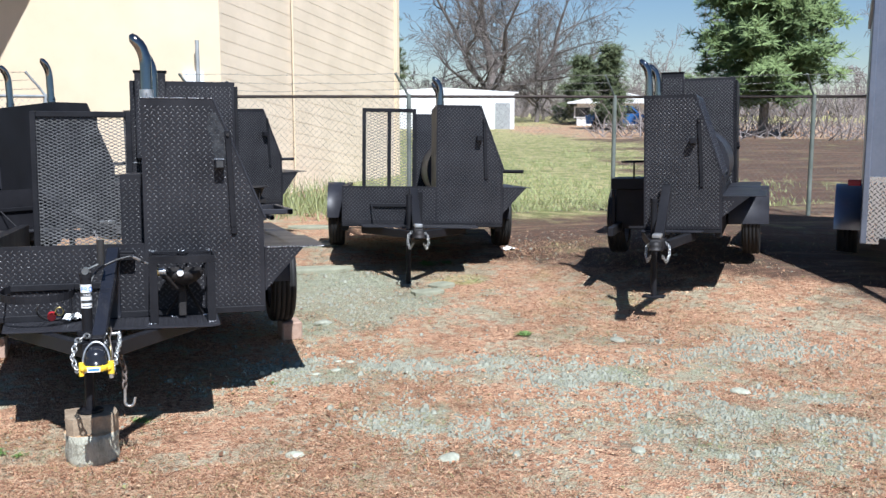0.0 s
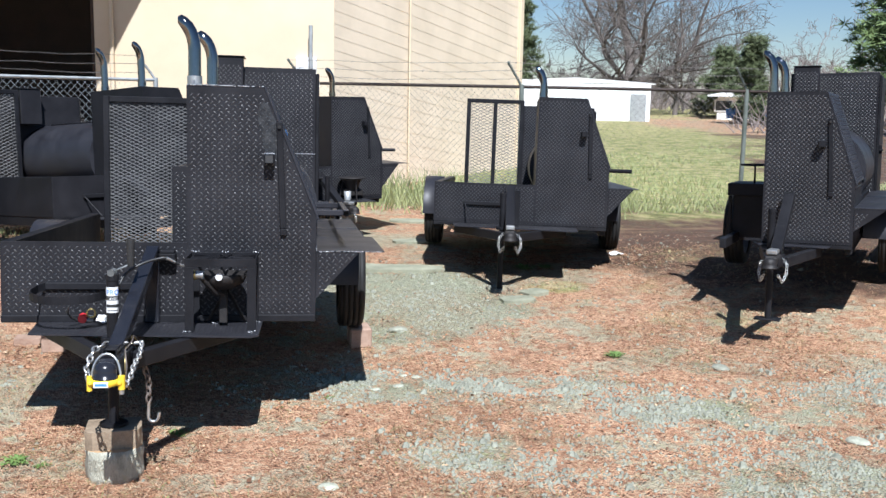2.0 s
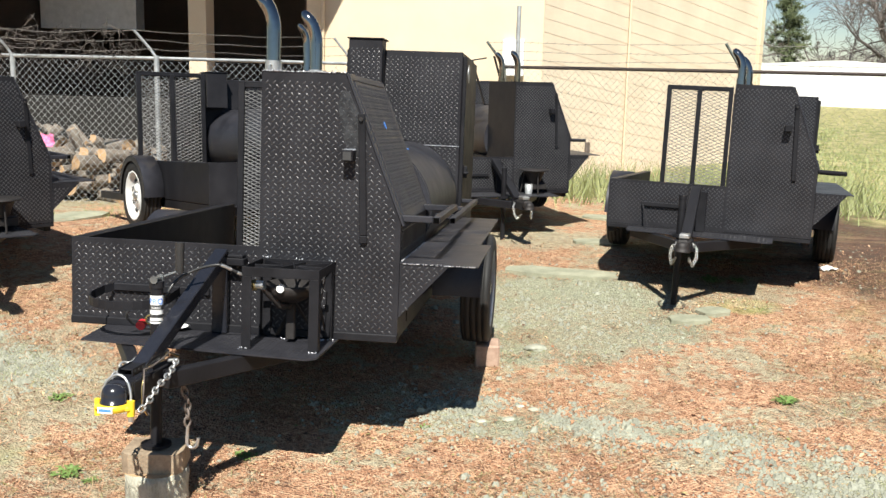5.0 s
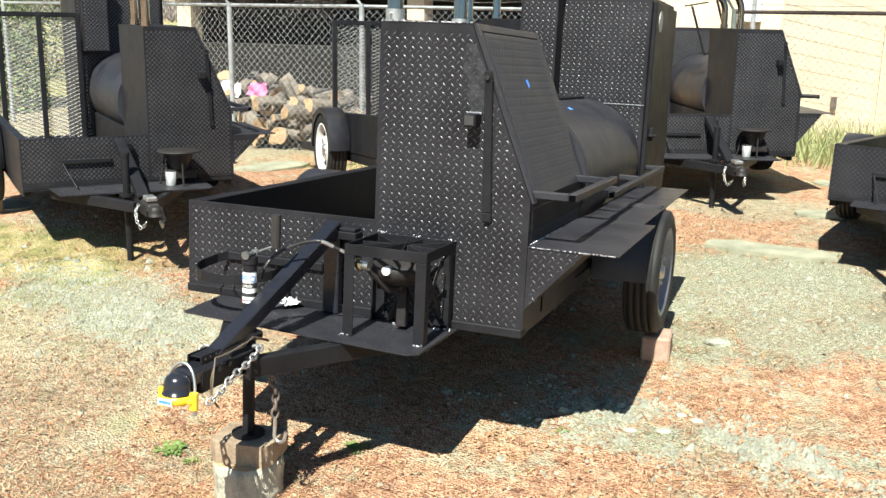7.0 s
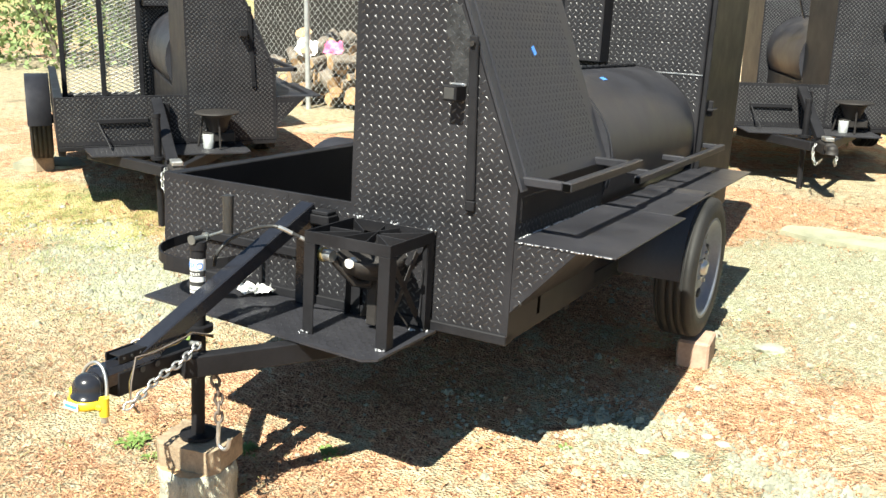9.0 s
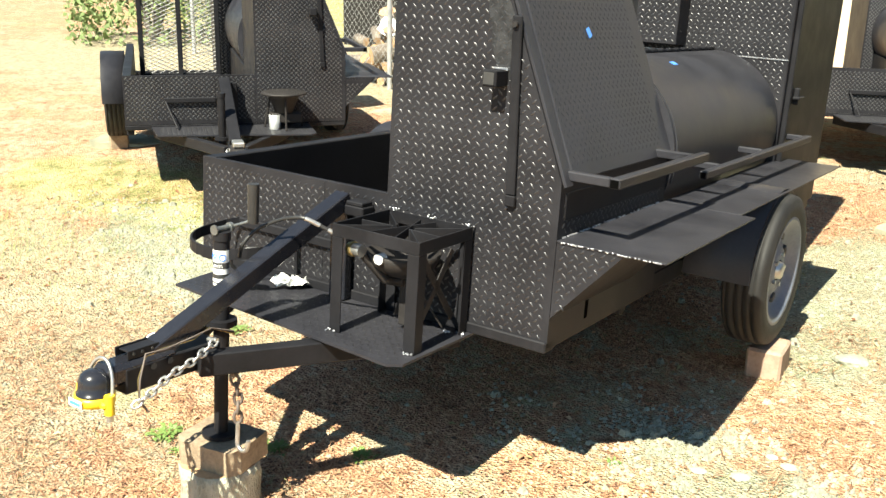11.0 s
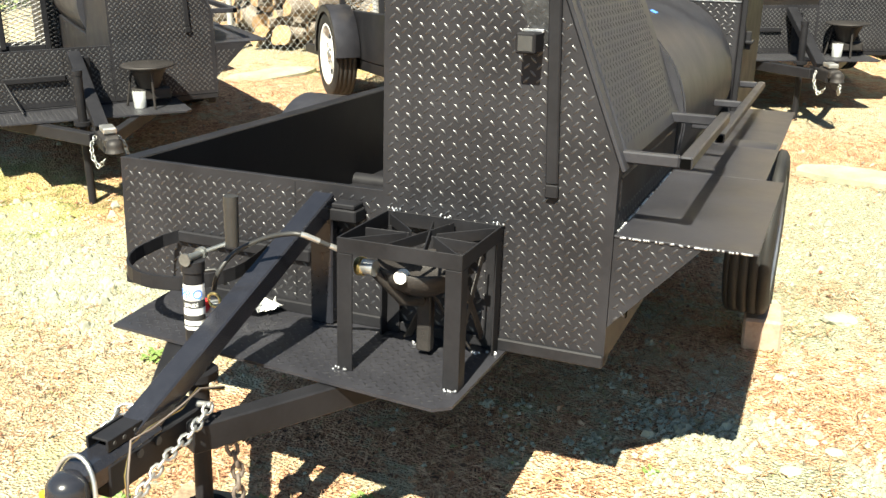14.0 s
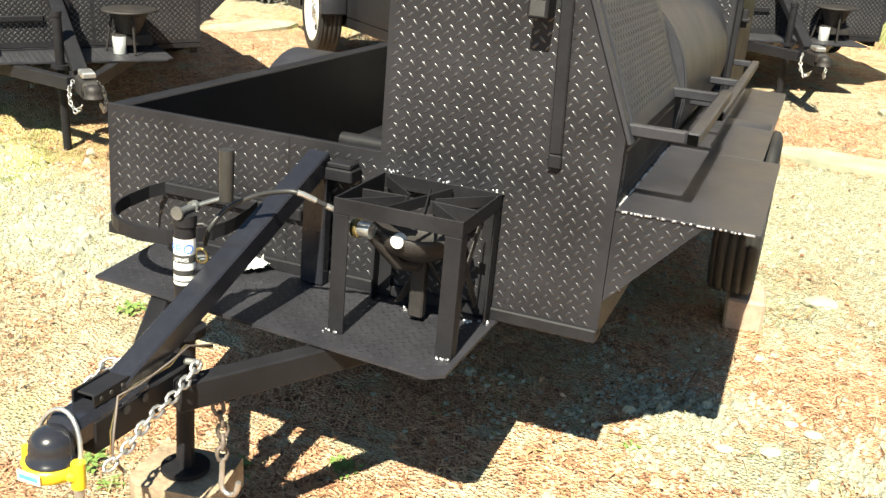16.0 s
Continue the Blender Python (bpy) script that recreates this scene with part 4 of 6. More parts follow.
def coupler(T, cx, cy, fine):
    b = Build()
    prof = [(0.0, 0.034), (0.014, 0.033), (0.026, 0.029), (0.036, 0.021), (0.042, 0.01), (0.044, -0.004), (0.045, -0.028), (0.05, -0.03), (0.05, -0.036), (0.04, -0.036)]
    b.lathe(prof, (cx, cy, -0.03), 2, 24)
    b.box(cx - 0.042, cx + 0.042, cy + 0.02, cy + 0.26, -0.055, 0.008, 0.014)
    cp = part("coupler", b, CASTIRON if not fine else BLUEBLACK, T, "black ball coupler")
    if not fine:
        for s in (-1, 1):
            chain("safety_chain", [(cx + s * 0.05, cy + 0.26, -0.03), (cx + s * 0.085, cy + 0.2, -0.06), (cx + s * 0.09, cy + 0.16, -0.12), (cx + s * 0.07, cy + 0.12, -0.17), (cx + s * 0.045, cy + 0.08, -0.12)], T, ZINC, 0.034, 0.0028)
        part("coupler_latch", Build().box(cx - 0.035, cx + 0.035, cy + 0.08, cy + 0.2, 0.014, 0.045, 0.006), ZINC, cp)
        return
    b = Build()
    for s in (-1, 1):
        b.box(cx + s * 0.026 - 0.003, cx + s * 0.026 + 0.003, cy + 0.09, cy + 0.20, 0.01, 0.036, 0.001)
    b.box(cx - 0.023, cx + 0.023, cy + 0.1, cy + 0.20, 0.026, 0.032, 0.002)
    part("latch_plate", b, BLACK, cp)
    b = Build()
    for y in (0.11, 0.14, 0.175):
        b.tube([(cx + 0.0292, cy + y, 0.024), (cx + 0.031, cy + y, 0.024)], 0.005, 8)
    for y in (0.16, 0.22):
        b.tube([(cx + 0.0505, cy + y, -0.02), (cx + 0.053, cy + y, -0.02)], 0.01, 8)
    tagged(part("rivet_holes", b, INK_AND_SHADE, cp), kind="stuff")
    # locking wire bail
    pts = []
    for k in range(13):
        a = math.pi * k / 12
        pts.append((cx + 0.056 * math.cos(a), cy + 0.012 + 0.02 * math.sin(a), -0.08 + 0.108 * math.sin(a) ** 0.8))
    part("lock_bail", Build().tube(pts, 0.005, 8), ZINC, T, "bright steel locking bail")
    b = Build()
    b.lathe([(0.047, -0.03), (0.055, -0.03), (0.055, -0.055), (0.04, -0.06), (0.0, -0.06)], (cx, cy, -0.035), 2, 24)
    b.box(cx - 0.066, cx + 0.066, cy - 0.022, cy + 0.02, -0.092, -0.072, 0.006)
    b.tube([(cx + 0.062, cy - 0.0, -0.11), (cx + 0.062, cy, -0.055)], 0.014, 12)
    b.tube([(cx - 0.062, cy - 0.0, -0.115), (cx - 0.062, cy, -0.055)], 0.011, 12)
    lk = part("coupler_lock", b, YELLOW, T, "yellow steel coupler lock")
    part("lock_sticker", Build().box(cx - 0.035, cx + 0.02, cy - 0.0575, cy - 0.0555, -0.09, -0.068, 0.0004), PAPER, lk)
    part("sticker_print", Build().box(cx - 0.03, cx + 0.015, cy - 0.0585, cy - 0.0578, -0.084, -0.074, 0.0002), TAPE, lk)
    part("lock_cylinder", Build().tube([(cx + 0.062, cy, -0.13), (cx + 0.062, cy, -0.11)], 0.01, 12), ZINC, lk)
    # chains with hooks
    chain("safety_chain", [(cx + 0.085, cy + 0.364, 0.01), (cx + 0.09, cy + 0.28, -0.025), (cx + 0.08, cy + 0.195, -0.05), (cx + 0.075, cy + 0.12, -0.09), (cx + 0.06, cy + 0.08, -0.115)], T, ZINC, 0.035, 0.004, "zinc-plated safety chain")
    chain("safety_chain", [(cx + 0.08, cy + 0.43, -0.09), (cx + 0.1, cy + 0.44, -0.18), (cx + 0.1, cy + 0.44, -0.275)], T, RUST, 0.042, 0.0055, "dull hanging safety chain")
    hook = [(cx + 0.1, cy + 0.44, -0.275), (cx + 0.1, cy + 0.44, -0.3)]
    for k in range(9):
        a = math.pi * (1 - k / 8)
        hook.append((cx + 0.12 + 0.022 * math.cos(a), cy + 0.44, -0.345 - 0.022 * math.sin(a)))
    hook.append((cx + 0.146, cy + 0.44, -0.325))
    part("chain_hook", Build().tube(hook, 0.007, 8), ZINC, T, "zinc-plated S-hook")
    chain("safety_chain", [(cx - 0.05, cy + 0.34, 0.01), (cx - 0.1, cy + 0.27, -0.005), (cx - 0.115, cy + 0.2, -0.07), (cx - 0.09, cy + 0.13, -0.115), (cx - 0.055, cy + 0.09, -0.11)], T, ZINC, 0.04, 0.0045, "zinc-plated safety chain")
    part("chain_bolt", Build().tube([(cx + 0.05, cy + 0.364, 0.005), (cx + 0.09, cy + 0.364, 0.01)], 0.008, 8), ZINC, T)
    # wiring along the drawbar
    for k, mt in enumerate((BRASS, HOSE, RUST)):
        e = 0.004 * k
        pts = [(cx + 0.05, cy + 0.47, -0.005 + e), (cx + 0.04 + e, cy + 0.38, 0.035), (cx + 0.055, cy + 0.30, 0.022 + e), (cx + 0.045 + e, cy + 0.2, 0.02), (cx + 0.054, cy + 0.13, 0.018 + e), (cx + 0.058 + e, cy + 0.1, -0.04), (cx + 0.06, cy + 0.1, -0.11 + e), (cx + 0.07 + e, cy + 0.12, -0.14)]
        part("light_wire", Build().tube(pts, 0.0026, 6), mt, T, "thin coloured trailer-light wire")


def burner_cage(T):
    x0, x1, y0, y1, z0, z1 = 0.146, 0.478, -0.308, -0.016, -0.014, 0.338
    w = 0.042
    cage = part("burner_stand", Build().box(x0, x1, y0, y0 + 0.005, z1 - 0.04, z1, 0.001), BLACK, T, "black angle-iron burner stand")
    part("top_bar", Build().box(x0, x1, y1, y1 - 0.005, z1 - 0.04, z1, 0.001), BLACK, cage)
    for x in (x0, x1):
        part("top_bar", Build().box(x, x + (0.005 if x == x0 else -0.005), y0 + 0.0055, y1 - 0.0055, z1 - 0.04, z1, 0.001), BLACK, cage)
    for x in (x0, x1):
        for y in (y0, y1):
            sx, sy = (1 if x == x0 else -1), (1 if y == y0 else -1)
            b = Build().box(x, x + sx * w, y, y + sy * 0.005, z0, z1 - 0.041, 0.001)
            b.box(x, x + sx * 0.005, y + sy * 0.0055, y + sy * w, z0, z1 - 0.041, 0.001)
            part("leg", b, BLACK, cage)
    mx, my = (x0 + x1) / 2, (y0 + y1) / 2
    b = Build()
    z = z1 - 0.02
    for sx in (-1, 1):
        b.beam((mx + sx * 0.15, my - 0.13, z), (mx + sx * 0.035, my - 0.01, z), 0.004, 0.03)
        b.beam((mx + sx * 0.15, my + 0.13, z), (mx + sx * 0.035, my + 0.01, z), 0.004, 0.03)
        b.beam((mx + sx * 0.15, my - 0.02, z), (mx + sx * 0.03, my - 0.012, z), 0.004, 0.03)
    b.beam((mx - 0.04, my - 0.13, z), (mx + 0.035, my + 0.13, z), 0.004, 0.03)
    b.beam((mx + 0.06, my - 0.13, z), (mx - 0.02, my + 0.12, z), 0.004, 0.03)
    part("pot_grate", b, BLACK, cage)
    b = Build()
    b.lathe([(0.0, 0.0), (0.05, 0.0), (0.1, 0.03), (0.12, 0.075), (0.115, 0.078), (0.09, 0.035), (0.04, 0.02), (0.0, 0.02)], (mx, my + 0.01, 0.175), 2, 28)
    b.tube([(mx, my, 0.175), (mx, my, 0.15), (mx - 0.03, my - 0.04, 0.16), (mx - 0.09, my - 0.08, 0.24)], 0.016, 10)
    b.box(mx - 0.02, mx + 0.02, my + 0.02, my + 0.05, 0.0, 0.18, 0.004)
    b.beam((mx - 0.08, my + 0.1, 0.0), (mx + 0.02, my + 0.02, 0.17), 0.025, 0.006)
    b.beam((mx + 0.1, my + 0.1, 0.0), (mx + 0.02, my + 0.02, 0.17), 0.025, 0.006)
    part("burner", b, CASTIRON, cage, "cast-iron gas burner")
    b = Build()
    for s in (-1, 1):
        b.beam((x1 - 0.03, my + s * 0.1, 0.04), (x1 - 0.03, my - s * 0.08, 0.27), 0.025, 0.004, (1, 0, 0))
    part("side_strap", b, CASTIRON, cage)
    b = Build().tube([(x0 + 0.05, y0 + 0.05, 0.255), (x0 + 0.085, y0 + 0.045, 0.255)], 0.02, 14)
    part("air_shutter", b, ZINC, cage)
    part("gas_fitting", Build().tube([(x0 + 0.035, y0 + 0.052, 0.252), (x0 + 0.05, y0 + 0.05, 0.255)], 0.024, 12), BRASS, cage)
    part("valve_knob", Build().tube([(mx - 0.01, y0 + 0.06, 0.245), (mx - 0.01, y0 + 0.035, 0.245)], 0.017, 16), RIM_WHITE, cage)
    # weld beads
    b = Build()
    rnd = random.Random(5)
    for p in ((x0 + 0.02, y1, z1), (mx, y1, z1), (x1 - 0.01, y1, z1), (x0 + 0.01, y0 - 0.002, z0), (x1 - 0.02, y0 - 0.003, z0), (x1 - 0.005, y1 - 0.03, z0), (mx - 0.05, y1 - 0.06, z0), (mx + 0.12, y1 - 0.05, z0)):
        for k in range(7):
            c = Vector(p) + Vector((rnd.uniform(-0.018, 0.018), rnd.uniform(-0.006, 0.006), rnd.uniform(0, 0.006)))
            b.lathe([(0.0, 0.004), (0.003, 0.003), (0.004, 0.0), (0.003, -0.003)], c, 2, 6)
    tagged(part("weld_spatter", b, WELD, cage, "bright bare weld beads"), kind="stuff")
    b = Build().box(-0.005, 0.075, -0.07, -0.006, 0.30, 0.335, 0.004)
    b.box(0.0, 0.07, -0.068, -0.01, 0.336, 0.35, 0.003)
    part("igniter_box", b, BLACK, T)


def bed_details(T):
    # hoop bracket for a gas bottle, in front of the bed panel
    b = Build()
    pts = [(-0.555, -0.012, 0.165), (-0.58, -0.06, 0.158)]
    for k in range(15):
        a = radians(180 + 180 * k / 14)
        pts.append((-0.41 + 0.178 * math.cos(a), -0.145 + 0.18 * math.sin(a), 0.15 - 0.012 * math.sin(math.pi * k / 14)))
    pts.append((-0.235, -0.06, 0.158))
    pts.append((-0.24, -0.012, 0.165))
    v, f = [], []
    for k, p in enumerate(pts):
        v += [(p[0], p[1], p[2] - 0.019), (p[0], p[1], p[2] + 0.019)]
        if k:
            f.append((2 * k - 2, 2 * k, 2 * k + 1, 2 * k - 1))
    w = [(x * 0.985 - 0.005, y * 0.97, z) for x, y, z in v]
    b.add(v, f)
    b.add(w, [q[::-1] for q in f])
    n = len(pts)
    b.add(v + w, [(2 * k + 1, 2 * k + 3, 2 * k + 3 + 2 * n, 2 * k + 1 + 2 * n) for k in range(n - 1)])
    part("bottle_hoop", b, BLACK, T, "flat-bar hoop for a gas bottle")
    b = Build().beam((-0.555, -0.01, 0.165), (-0.1, -0.01, 0.165), 0.014, 0.036)
    b.beam((-0.26, -0.02, -0.012), (-0.26, -0.02, 0.15), 0.014, 0.014)
    part("hoop_bar", b, BLACK, T)
    # gas hose with regulator
    hp = [Vector(p) for p in ((-0.14, -0.42, 0.19), (-0.126, -0.42, 0.236), (-0.098, -0.385, 0.284), (-0.031, -0.36, 0.322), (0.03, -0.355, 0.341), (0.069, -0.348, 0.344), (0.103, -0.318, 0.323), (0.14, -0.29, 0.3))]
    pts = []
    for a, b, c, d in zip([hp[0]] + hp, hp, hp[1:], hp[2:] + [hp[-1]]):
        for t in (0.0, 0.25, 0.5, 0.75):
            pts.append(tuple(0.5 * (2 * b + (c - a) * t + (2 * a - 5 * b + 4 * c - d) * t * t + (3 * b - a - 3 * c + d) * t ** 3)))
    pts.append(tuple(hp[-1]))
    part("gas_hose", Build().tube(pts, 0.0062, 10), HOSE, T, "black rubber gas hose")
    part("hose_ferrule", Build().tube(pts[-9:-4], 0.0074, 10), ZINC, T)
    part("hose_ferrule", Build().tube(pts[-3:], 0.0074, 10), ZINC, T)
    b = Build().tube([(-0.338, -0.218, 0.036), (-0.338, -0.19, 0.042)], 0.021, 20)
    rg = part("gas_regulator", b, RED, T, "red gas regulator cap")
    part("regulator_body", Build().lathe([(0.0, -0.012), (0.028, -0.01), (0.03, 0.0), (0.02, 0.014), (0.0, 0.016)], (-0.318, -0.17, 0.03), 2, 20), GALV, rg)
    ring = [(-0.3 + 0.02 * math.cos(k * 0.5236), -0.2, 0.062 + 0.02 * math.sin(k * 0.5236)) for k in range(13)]
    part("regulator_ring", Build().tube(ring, 0.0045, 8, False), BRASS, rg)
    loop = [(-0.34 + 0.07 * math.cos(k * 0.45 + 0.6), -0.17 + 0.03 * math.sin(k * 0.9), 0.07 + 0.06 * math.sin(k * 0.45 + 0.6)) for k in range(13)]
    part("coiled_hose", Build().tube(loop, 0.006, 8), HOSE, rg)
    # crumpled paper on the plate
    rnd = random.Random(3)
    b = Build()
    for k in range(3):
        pts = [(rnd.uniform(-0.05, 0.05), rnd.uniform(-0.03, 0.03), rnd.uniform(0.0, 0.05)) for _ in range(9)]
        m = Matrix.Translation((-0.262 + 0.02 * k, -0.085 + 0.022 * k, -0.0125)) @ Matrix.Rotation(k * 1.3, 4, "Z")
        n = 4
        v = [m @ Vector((-0.035 + 0.07 * i / n, -0.03 + 0.06 * j / n, 0.004 + rnd.uniform(0, 0.042))) for i in range(n + 1) for j in range(n + 1)]
        f = [(i * (n + 1) + j, (i + 1) * (n + 1) + j, (i + 1) * (n + 1) + j + 1, i * (n + 1) + j + 1) for i in range(n) for j in range(n)]
        b.add([tuple(q) for q in v], f)
    ob = part("crumpled_paper", b, PAPER, T, "crumpled white paper towel")
    # tape marks
    part("tape_mark", Build().box(-0.016, 0.016, -0.013, 0.013, -0.001, 0.001, 0.0003, Matrix.Translation((0.6085, 0.408, 0.9475)) @ Matrix.Rotation(radians(67.6), 4, "Y") @ Matrix.Rotation(0.35, 4, "Z")), TAPE, T, "blue tape mark")
    # ground-off weld scuff by the slope of the cooker box
    rs = random.Random(6)
    ring = [(0.53 + 0.055 * math.cos(a) * rs.uniform(0.7, 1.1) + 0.03 * math.sin(-a), 0.95 + 0.14 * math.sin(a) * rs.uniform(0.8, 1.1)) for a in [2 * math.pi * k / 16 for k in range(16)]]
    ring = [(min(x, 0.5 + (1.163 - z) * 0.41 - 0.006), z) for x, z in ring]
    part("weld_scuff", Build().prism(ring, 1, -0.0042, -0.0035), SCUFF, T, "grey ground-off weld scuff")
    part("tape_mark", Build().box(-0.012, 0.012, -0.022, 0.022, -0.001, 0.001, 0.0003, Matrix.Translation((0.584, 1.266, 0.823)) @ Matrix.Rotation(radians(25), 4, "Y")), TAPE, T, "blue tape mark")


def round_burner(T):
    x, y = 0.30, -0.17
    b = Build()
    b.lathe([(0.036, 0.0), (0.04, 0.1), (0.0, 0.1)], (x - 0.07, y - 0.03, -0.012), 2, 20)
    st = part("burner_pot", b, GALV, T, "dull white burner canister")
    b = Build()
    b.lathe([(0.10, 0.0), (0.11, 0.02), (0.16, 0.03), (0.155, 0.04), (0.09, 0.035), (0.0, 0.035)], (x, y, 0.2), 2, 24)
    b.lathe([(0.06, 0.0), (0.09, 0.08), (0.1, 0.1)], (x, y, 0.1), 2, 20)
    for k in range(3):
        a = 2.1 * k + 0.5
        b.beam((x + 0.15 * math.cos(a), y + 0.12 * math.sin(a), -0.012), (x + 0.1 * math.cos(a), y + 0.1 * math.sin(a), 0.21), 0.014)
    b.box(x - 0.1, x + 0.12, y - 0.05, y + 0.05, 0.03, 0.1, 0.01)
    part("gas_burner", b, CASTIRON, T, "round cast-iron gas burner on a stand")


# ---- ground ----
def ground():
    xs = sorted(set([round(-9 + 0.18 * i, 3) for i in range(112)] + [-400, -200, -100, -60, -40, -28, -20, -15, -12, 13, 16, 20, 28, 40, 60, 100, 200, 400]))
    ys = sorted(set([round(-2 + 0.18 * i, 3) for i in range(100)] + [-300, -100, -40, -15, -6, 17, 18.5, 20, 23, 27, 32, 38, 45, 55, 70, 100, 160, 260, 500]))
    v = [(x, y, ground_z(x, y)) for y in ys for x in xs]
    n = len(xs)
    f = [(j * n + i, j * n + i + 1, (j + 1) * n + i + 1, (j + 1) * n + i) for j in range(len(ys) - 1) for i in range(n - 1)]
    solid("ground", Build().add(v, f, True), GROUND, "yard of pine straw, gravel, dirt and sparse grass", "ground", kind="structure")


ground()

# ---- the trailers ----
A_POSE = pose(-0.658, 5.431, 0.606, -3.255, 0.61, 4.036)
B_POSE = pose(-3.625, 7.435, 0.592, 0.2, 0.3, 54.6) @ Matrix.Scale(0.968, 4)
C_POSE = pose(-0.139, 10.908, 0.64, -0.6, 0, 27.04) @ Matrix.Scale(0.943, 4)
D_POSE = pose(1.685, 8.965, 0.639, -3.37, 0.9, -8.22) @ Matrix.Scale(0.989, 4)
E_POSE = pose(3.131, 7.483, 0.73, -1.27, -1.69, -30.48) @ Matrix.Scale(0.962, 4)
F_POSE = pose(-1.642, 9.102, 0.685, -4.06, 1.29, 46.0) @ Matrix.Scale(0.977, 4)
smoker_trailer(A_POSE, "black tread-plate barbecue smoker trailer with its drawbar propped on a log", dict(fine=True, jack_foot=-0.395, mesh=0.025, bars=0))
smoker_trailer(B_POSE, "black smoker trailer with expanded-mesh ramp gate and a round gas burner", dict(top=1.12, bed=0.34, slope=0.485, jack_foot=-0.5, wz=-0.03, stacks=((0.05, 1.45), (0.55, 1.45))))
smoker_trailer(C_POSE, "black smoker trailer with chained drawbar parked by the building", dict(top=1.127, topx=0.531, slope=0.546, bed=0.356, jack_foot=-0.47, rod=True, rails=False, gate=False, arm=True, wtop=1.14, duct=False, wz=-0.06, stacks=((0.05, 1.44), (0.62, 1.44))))
smoker_trailer(D_POSE, "black smoker trailer with an upright mesh ramp gate and side shelf", dict(top=1.115, topx=0.538, bed=0.349, lugs=True, high=0.0009, dull=True, jack_foot=-0.555, rod=True, rails=False, burner=False, wtop=1.15, duct=False, gate_top=1.2, gate_left=-0.6, gate_right=0.02, shelf=1.03, wz=-0.025, stacks=((0.05, 1.38), (0.7, 1.38))))
smoker_trailer(E_POSE, "narrow black smoker trailer in front of the chain-link fence", dict(bedless=True, cx=0.33, wtop=1.365, top=1.114, slope=0.448, topx=0.54, jack_foot=-0.5, rails=False, burner=False, gate=False, loop=False, high=0.0034, wz=-0.07, stacks=((0.05, 1.42), (0.45, 1.4))))
smoker_trailer(F_POSE, "black smoker trailer seen by its bed side with white wheel rims", dict(top=1.11, bed=0.342, rim=RIM_WHITE, burner=False, jack_foot=-0.5, lugs=False, wtop=1.16))


def log(name, length, r, bark, rnd, label, category, group="", split=False):
    """A sawn log lying along z, uneven round its girth, with pale cut ends."""
    b = Build()
    seg, rings = 20, 5
    prof = [1 + rnd.uniform(-0.06, 0.06) for _ in range(seg)]
    if split:
        prof = [p * (1 if k < seg * 0.6 else 0.45) for k, p in enumerate(prof)]
    v = []
    for j in range(rings):
        for k in range(seg):
            a = 2 * math.pi * k / seg
            q = r * prof[k] * (1 + 0.03 * math.sin(j * 2.1 + k))
            v.append((q * math.cos(a), q * math.sin(a), length * j / (rings - 1)))
    f = [(j * seg + k, j * seg + (k + 1) % seg, (j + 1) * seg + (k + 1) % seg, (j + 1) * seg + k) for j in range(rings - 1) for k in range(seg)]
    b.add(v, f, True)
    me = b.mesh(name)
    o = len(me.vertices)
    bm = bmesh.new()
    bm.from_mesh(me)
    bm.verts.ensure_lookup_table()
    for ring in (list(range(seg))[::-1], list(range((rings - 1) * seg, rings * seg))):
        fc = bm.faces.new([bm.verts[i] for i in ring])
        fc.material_index = 1
    bm.to_mesh(me)
    bm.free()
    me.materials.append(bark)
    me.materials.append(CUTWOOD)
    ob = new(name, me)
    return tagged(ob, label, category, group)


rnd = random.Random(11)
jx, jy = (A_POSE @ Vector((-0.148, -0.49, -0.395))).xy
jz = (A_POSE @ Vector((-0.148, -0.49, -0.402))).z
gz = ground_z(jx, jy) - 0.01
st = log("log_stump", jz - gz - 0.085, 0.128, STUMP_BARK, rnd, "short upright log under the trailer jack", "log")
st.matrix_world = pose(jx, jy - 0.01, gz)
cap = Build().prism([(-0.122, -0.07), (-0.09, -0.1), (0.1, -0.098), (0.124, -0.06), (0.118, 0.09), (-0.115, 0.095)], 2, 0, 0.085)
solid("wood_block", cap, OLDWOOD, "sawn wooden block on top of the upright log", "wood block", m=pose(jx, jy, jz - 0.0865, 0, 0, 12))


def tyre_blocks(m, sides, mat):
    for s in sides:
        p = m @ Vector((s * 1.08, 1.44, 0.0))
        g = ground_z(p.x, p.y) - 0.01
        h = p.z - 0.303 - g
        if h > 0.02:
            yaw = math.degrees(m.to_euler().z)
            solid("timber_block", Build().box(-0.075, 0.07, -0.1, 0.09, 0, h, 0.01), mat, "short weathered timber offcut under a trailer tyre", "wood block", "blocks under tyres", m=pose(p.x, p.y, g, 0, 0, yaw + 4))


tyre_blocks(A_POSE, (-0.8, 1), PINKWOOD)
tyre_blocks(B_POSE, (-0.8,), OLDWOOD)
tyre_blocks(F_POSE, (-0.8,), OLDWOOD)


